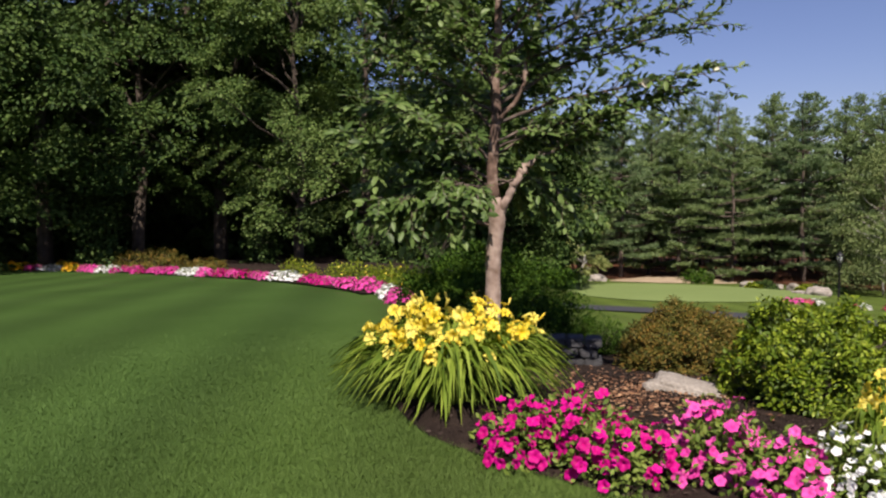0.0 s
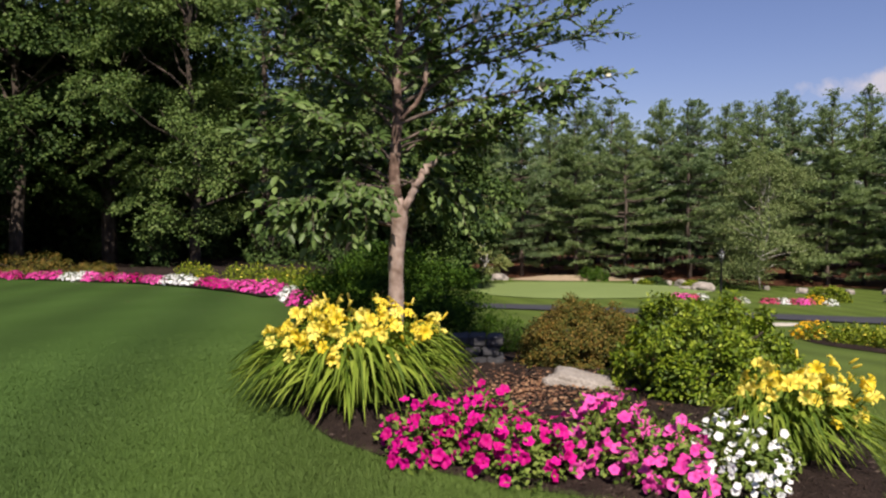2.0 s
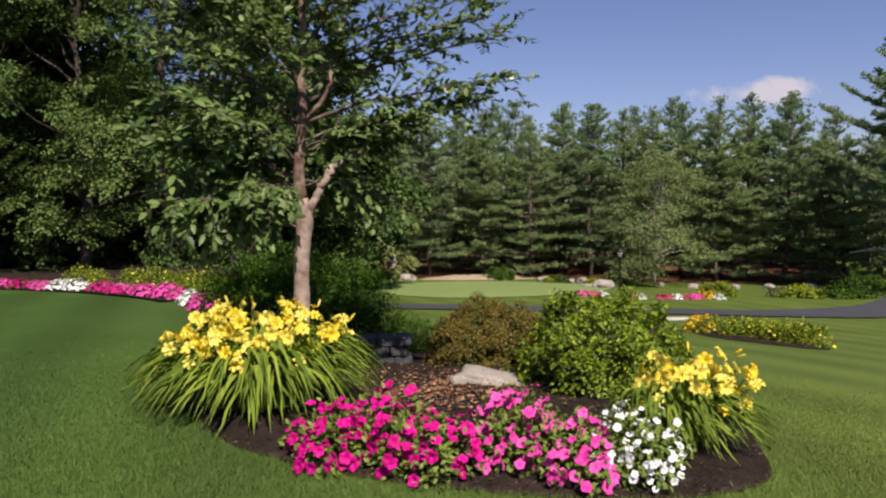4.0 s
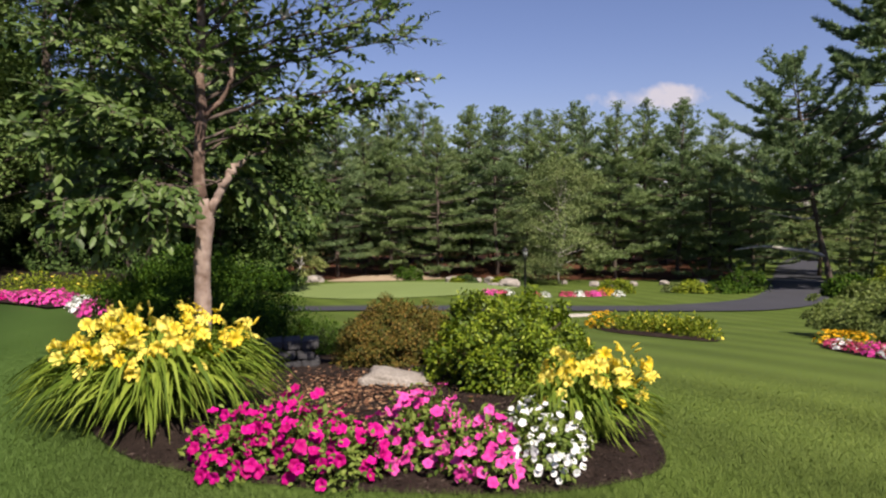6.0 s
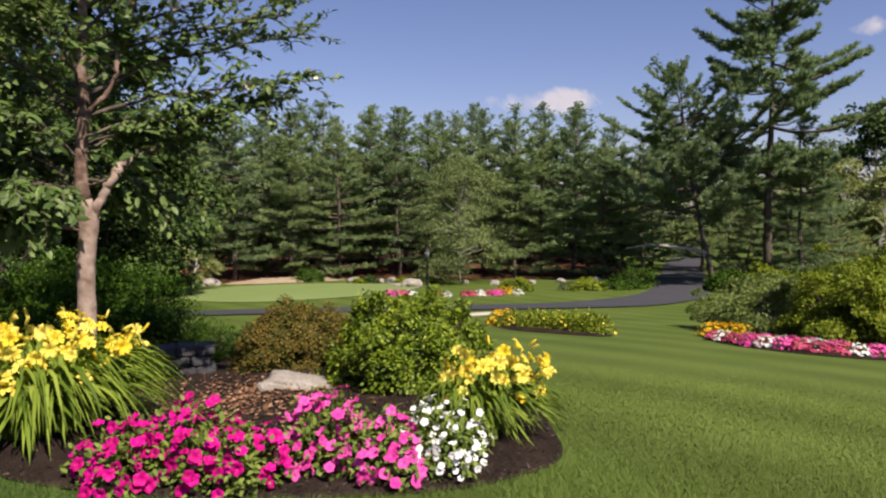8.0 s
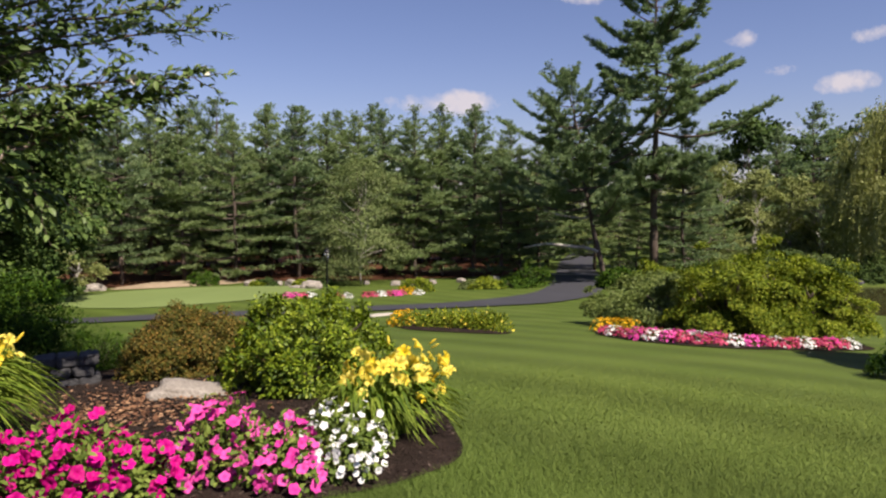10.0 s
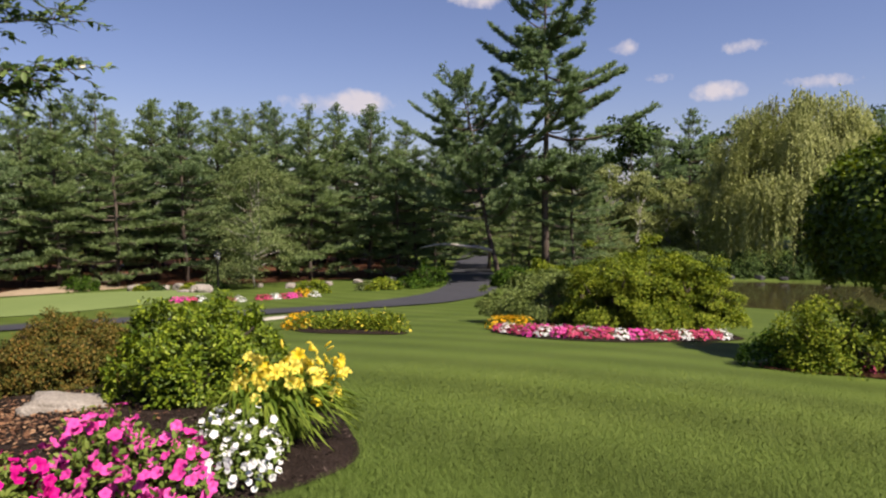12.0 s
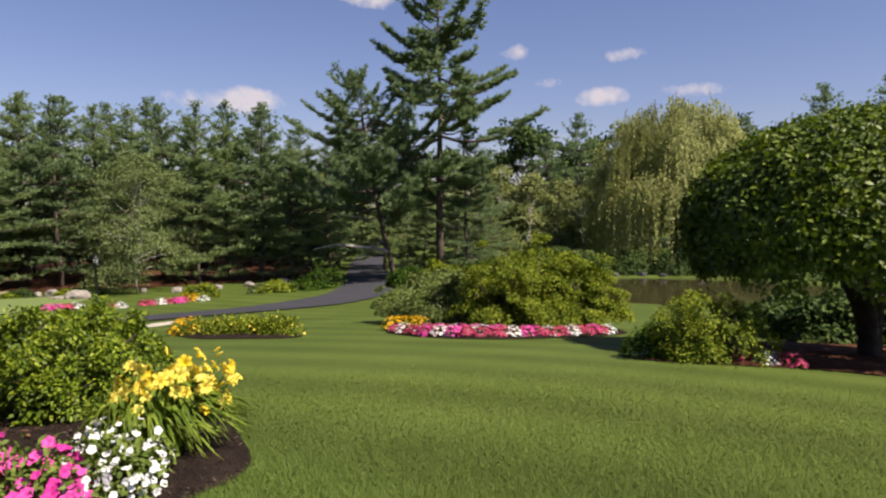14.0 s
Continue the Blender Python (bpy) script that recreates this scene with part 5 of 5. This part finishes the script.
# bush and red mulch under the dome tree
DB = rounded([polar(71.5, 9.7), polar(76, 9.2), polar(84, 9.7), polar(92, 9.8), polar(100, 11), polar(96, 15), polar(86, 16), polar(77, 14)], 8)
tagged(part("tree_bed", draped(DB, lambda k: 0.015 + 0.06 * min(1, 4 * k), 8, rough=0.01), M_STRAW), "red-brown mulch under the dome tree", "mulch bed", kind="structure")
bush("arching_shrub", *polar(76.3, 9.75), 0.64, 0.58, 0.88, 451, L_LIME, "loose arching yellow-green shrub", clumps=190, per=60, leaf=0.05, lump=0.3, flat=0.6)
bush("dark_shrub", *polar(73.0, 9.7), 0.5, 0.5, 0.45, 452, L_YEW, "low dark green shrub at the lawn's edge", clumps=120, per=24, leaf=0.05)
for j, az in enumerate((76.8, 78.6, 80.4, 82.2)):
    place(FAR["rrwr"[j]], *polar(az, 9.75), s=0.62, rz=j * 70, dz=0.03)
for j, (az, d, sx) in enumerate([(83.5, 17, 0.9), (86.5, 16.5, 0.7), (81, 18.5, 0.6), (89, 18, 0.8)]):
    rock("boulder", *polar(az, d), sx * 0.5, sx * 0.35, sx * 0.3, 10 + j, M_SLATE, "dark grey boulder behind the dome tree", rz=j * 40, group="boulders")

# rocks and planting at the pine straw's edge
for j, (az, d, sx, sz) in enumerate([(12.4, 46.5, 0.9, 0.5), (23.4, 44.5, 0.8, 0.42), (26.6, 43.0, 0.7, 0.45), (28.2, 40, 0.9, 0.5), (27.0, 40.5, 0.75, 0.2), (25.6, 44, 0.5, 0.3), (35.0, 41.5, 0.5, 0.3), (36.2, 42, 0.45, 0.35), (38.0, 43, 0.5, 0.25), (40.3, 44, 0.5, 0.3), (43.0, 46, 0.6, 0.35), (32.6, 43, 0.4, 0.25)]):
    rock("boulder", *polar(az, d), sx * 0.62, sx * 0.45, sz * 0.62, 30 + j, M_ROCK, "pale granite boulder by the pine straw", rz=j * 53, dz=0.05, group="boulders")
for j, (az, d, rx, h, m) in enumerate([(20.0, 47, 1.0, 0.9, L_YEW), (24.6, 43.5, 0.8, 0.5, L_OAK), (28.9, 42.5, 0.9, 0.6, L_OAK), (27.4, 42, 0.5, 0.4, L_LIME), (23.9, 43, 0.4, 0.35, L_LIME), (36.6, 36.5, 1.0, 0.7, L_LIME), (42.3, 38.5, 1.0, 0.65, L_LIME), (44.6, 39.5, 1.3, 0.6, L_YEW), (46.0, 40.5, 1.2, 1.4, L_YEW), (40.9, 38.5, 0.6, 0.4, L_BIRCH), (57, 44, 1.3, 0.9, L_LIME)]):
    bush("border_shrub", *polar(az, d), rx, rx * 0.8, h, 460 + j, m, "low shrub by the pine straw", clumps=80, per=24, leaf=0.14, lump=0.2, group="shrubs by the pine straw")
for j, (az, d, c) in enumerate([(26.3, 34.5, "p"), (26.9, 34.4, "p"), (27.5, 34.5, "r"), (28.1, 34.8, "w"), (30.4, 33.5, "r"), (31.0, 33.5, "w"), (32.6, 34, "r"), (33.1, 34, "r"), (33.7, 34.2, "w"), (34.4, 34.3, "r"), (35.0, 34.3, "p"), (35.4, 34.8, "r"), (36.8, 34.8, "w"), (36.2, 34.9, "g"), (35.6, 35.3, "g")]):
    place(FAR[c], *polar(az, d), s=1.0, rz=j * 30, dz=0.0)
rock("edging_stone", *polar(33.6, 22.3), 0.5, 0.2, 0.05, 77, M_CONCRETE, "pale flat stone at the driveway's edge", rz=10)
for j, (az, d, rx, h, m) in enumerate([(52.6, 40, 1.1, 1.1, L_YEW), (54.6, 39, 1.3, 1.0, L_RHODO), (56.8, 39, 1.4, 1.1, L_RHODO), (53.0, 42.5, 1.1, 0.9, L_YEW), (54.2, 43, 1.2, 0.9, L_OAK), (55.4, 42.5, 1.3, 1.2, L_LIME), (58.6, 44, 1.6, 1.3, L_OAK), (60.8, 46, 1.7, 1.6, L_BIRCH), (63.5, 48, 1.8, 1.5, L_OAK), (66.4, 50, 1.6, 1.8, L_BIRCH), (69.0, 52, 1.6, 1.5, L_OAK)]):
    bush("drive_shrub", *polar(az, d), rx, rx * 0.9, h, 480 + j, m, "leafy shrub planted beyond the driveway", clumps=90, per=40, leaf=0.16, lump=0.22, flat=0.6, group="shrubs beyond the driveway")


for k0 in (int(np.argmin(np.hypot(ROAD[:, 0] - 40.2, ROAD[:, 1] - 34.1))),):
    c = ROAD[k0]
    t = unit(ROAD[k0 + 1] - ROAD[k0 - 1])
    n = np.array([-t[1], t[0]])
    tagged(part("paver_strip", ribbon(np.array([c + n * w for w in np.linspace(-1.95, 1.95, 9)]), 0.7, 0.055), M_CONCRETE), "pale paver strip set across the driveway", "paving", kind="structure")


def street_lamp():
    x, y = polar(29.45, 32.5)
    root = thing("street_lamp", x, y, ground_at(x, y), "black cast-iron garden lamp post with a lantern", "lamp post")
    H = 1.85
    part("post", tube([(0, 0, -0.1), (0, 0, 0.25), (0, 0, 0.3), (0, 0, H - 0.1), (0, 0, H - 0.06), (0, 0, H)], [0.09, 0.075, 0.045, 0.035, 0.06, 0.045], 12), M_IRON, root, smooth=True)
    part("base", tube([(0, 0, 0), (0, 0, 0.1), (0, 0, 0.22)], [0.14, 0.12, 0.08], 12), M_IRON, root)
    lantern = part("lantern", tube([(0, 0, H), (0, 0, H + 0.05), (0, 0, H + 0.06)], [0.06, 0.11, 0.10], 6), M_IRON, root)
    part("glass", tube([(0, 0, H + 0.06), (0, 0, H + 0.34)], [0.095, 0.145], 6), M_GLASS, lantern)
    for i in range(6):
        a = 2 * math.pi * i / 6
        part("bar", tube([(0.1 * math.cos(a), 0.1 * math.sin(a), H + 0.05), (0.152 * math.cos(a), 0.152 * math.sin(a), H + 0.35)], [0.011, 0.011], 5), M_IRON, lantern)
    part("cap", tube([(0, 0, H + 0.34), (0, 0, H + 0.37), (0, 0, H + 0.47), (0, 0, H + 0.50), (0, 0, H + 0.57)], [0.17, 0.175, 0.07, 0.02, 0.012], 6), M_IRON, root)


street_lamp()
for proto in (*OAKS, *BACK, BPINE, FARWOOD, *PINES, BIG, LEAN, BIRCH, SOFT, *FAR.values()):
    remove(proto)
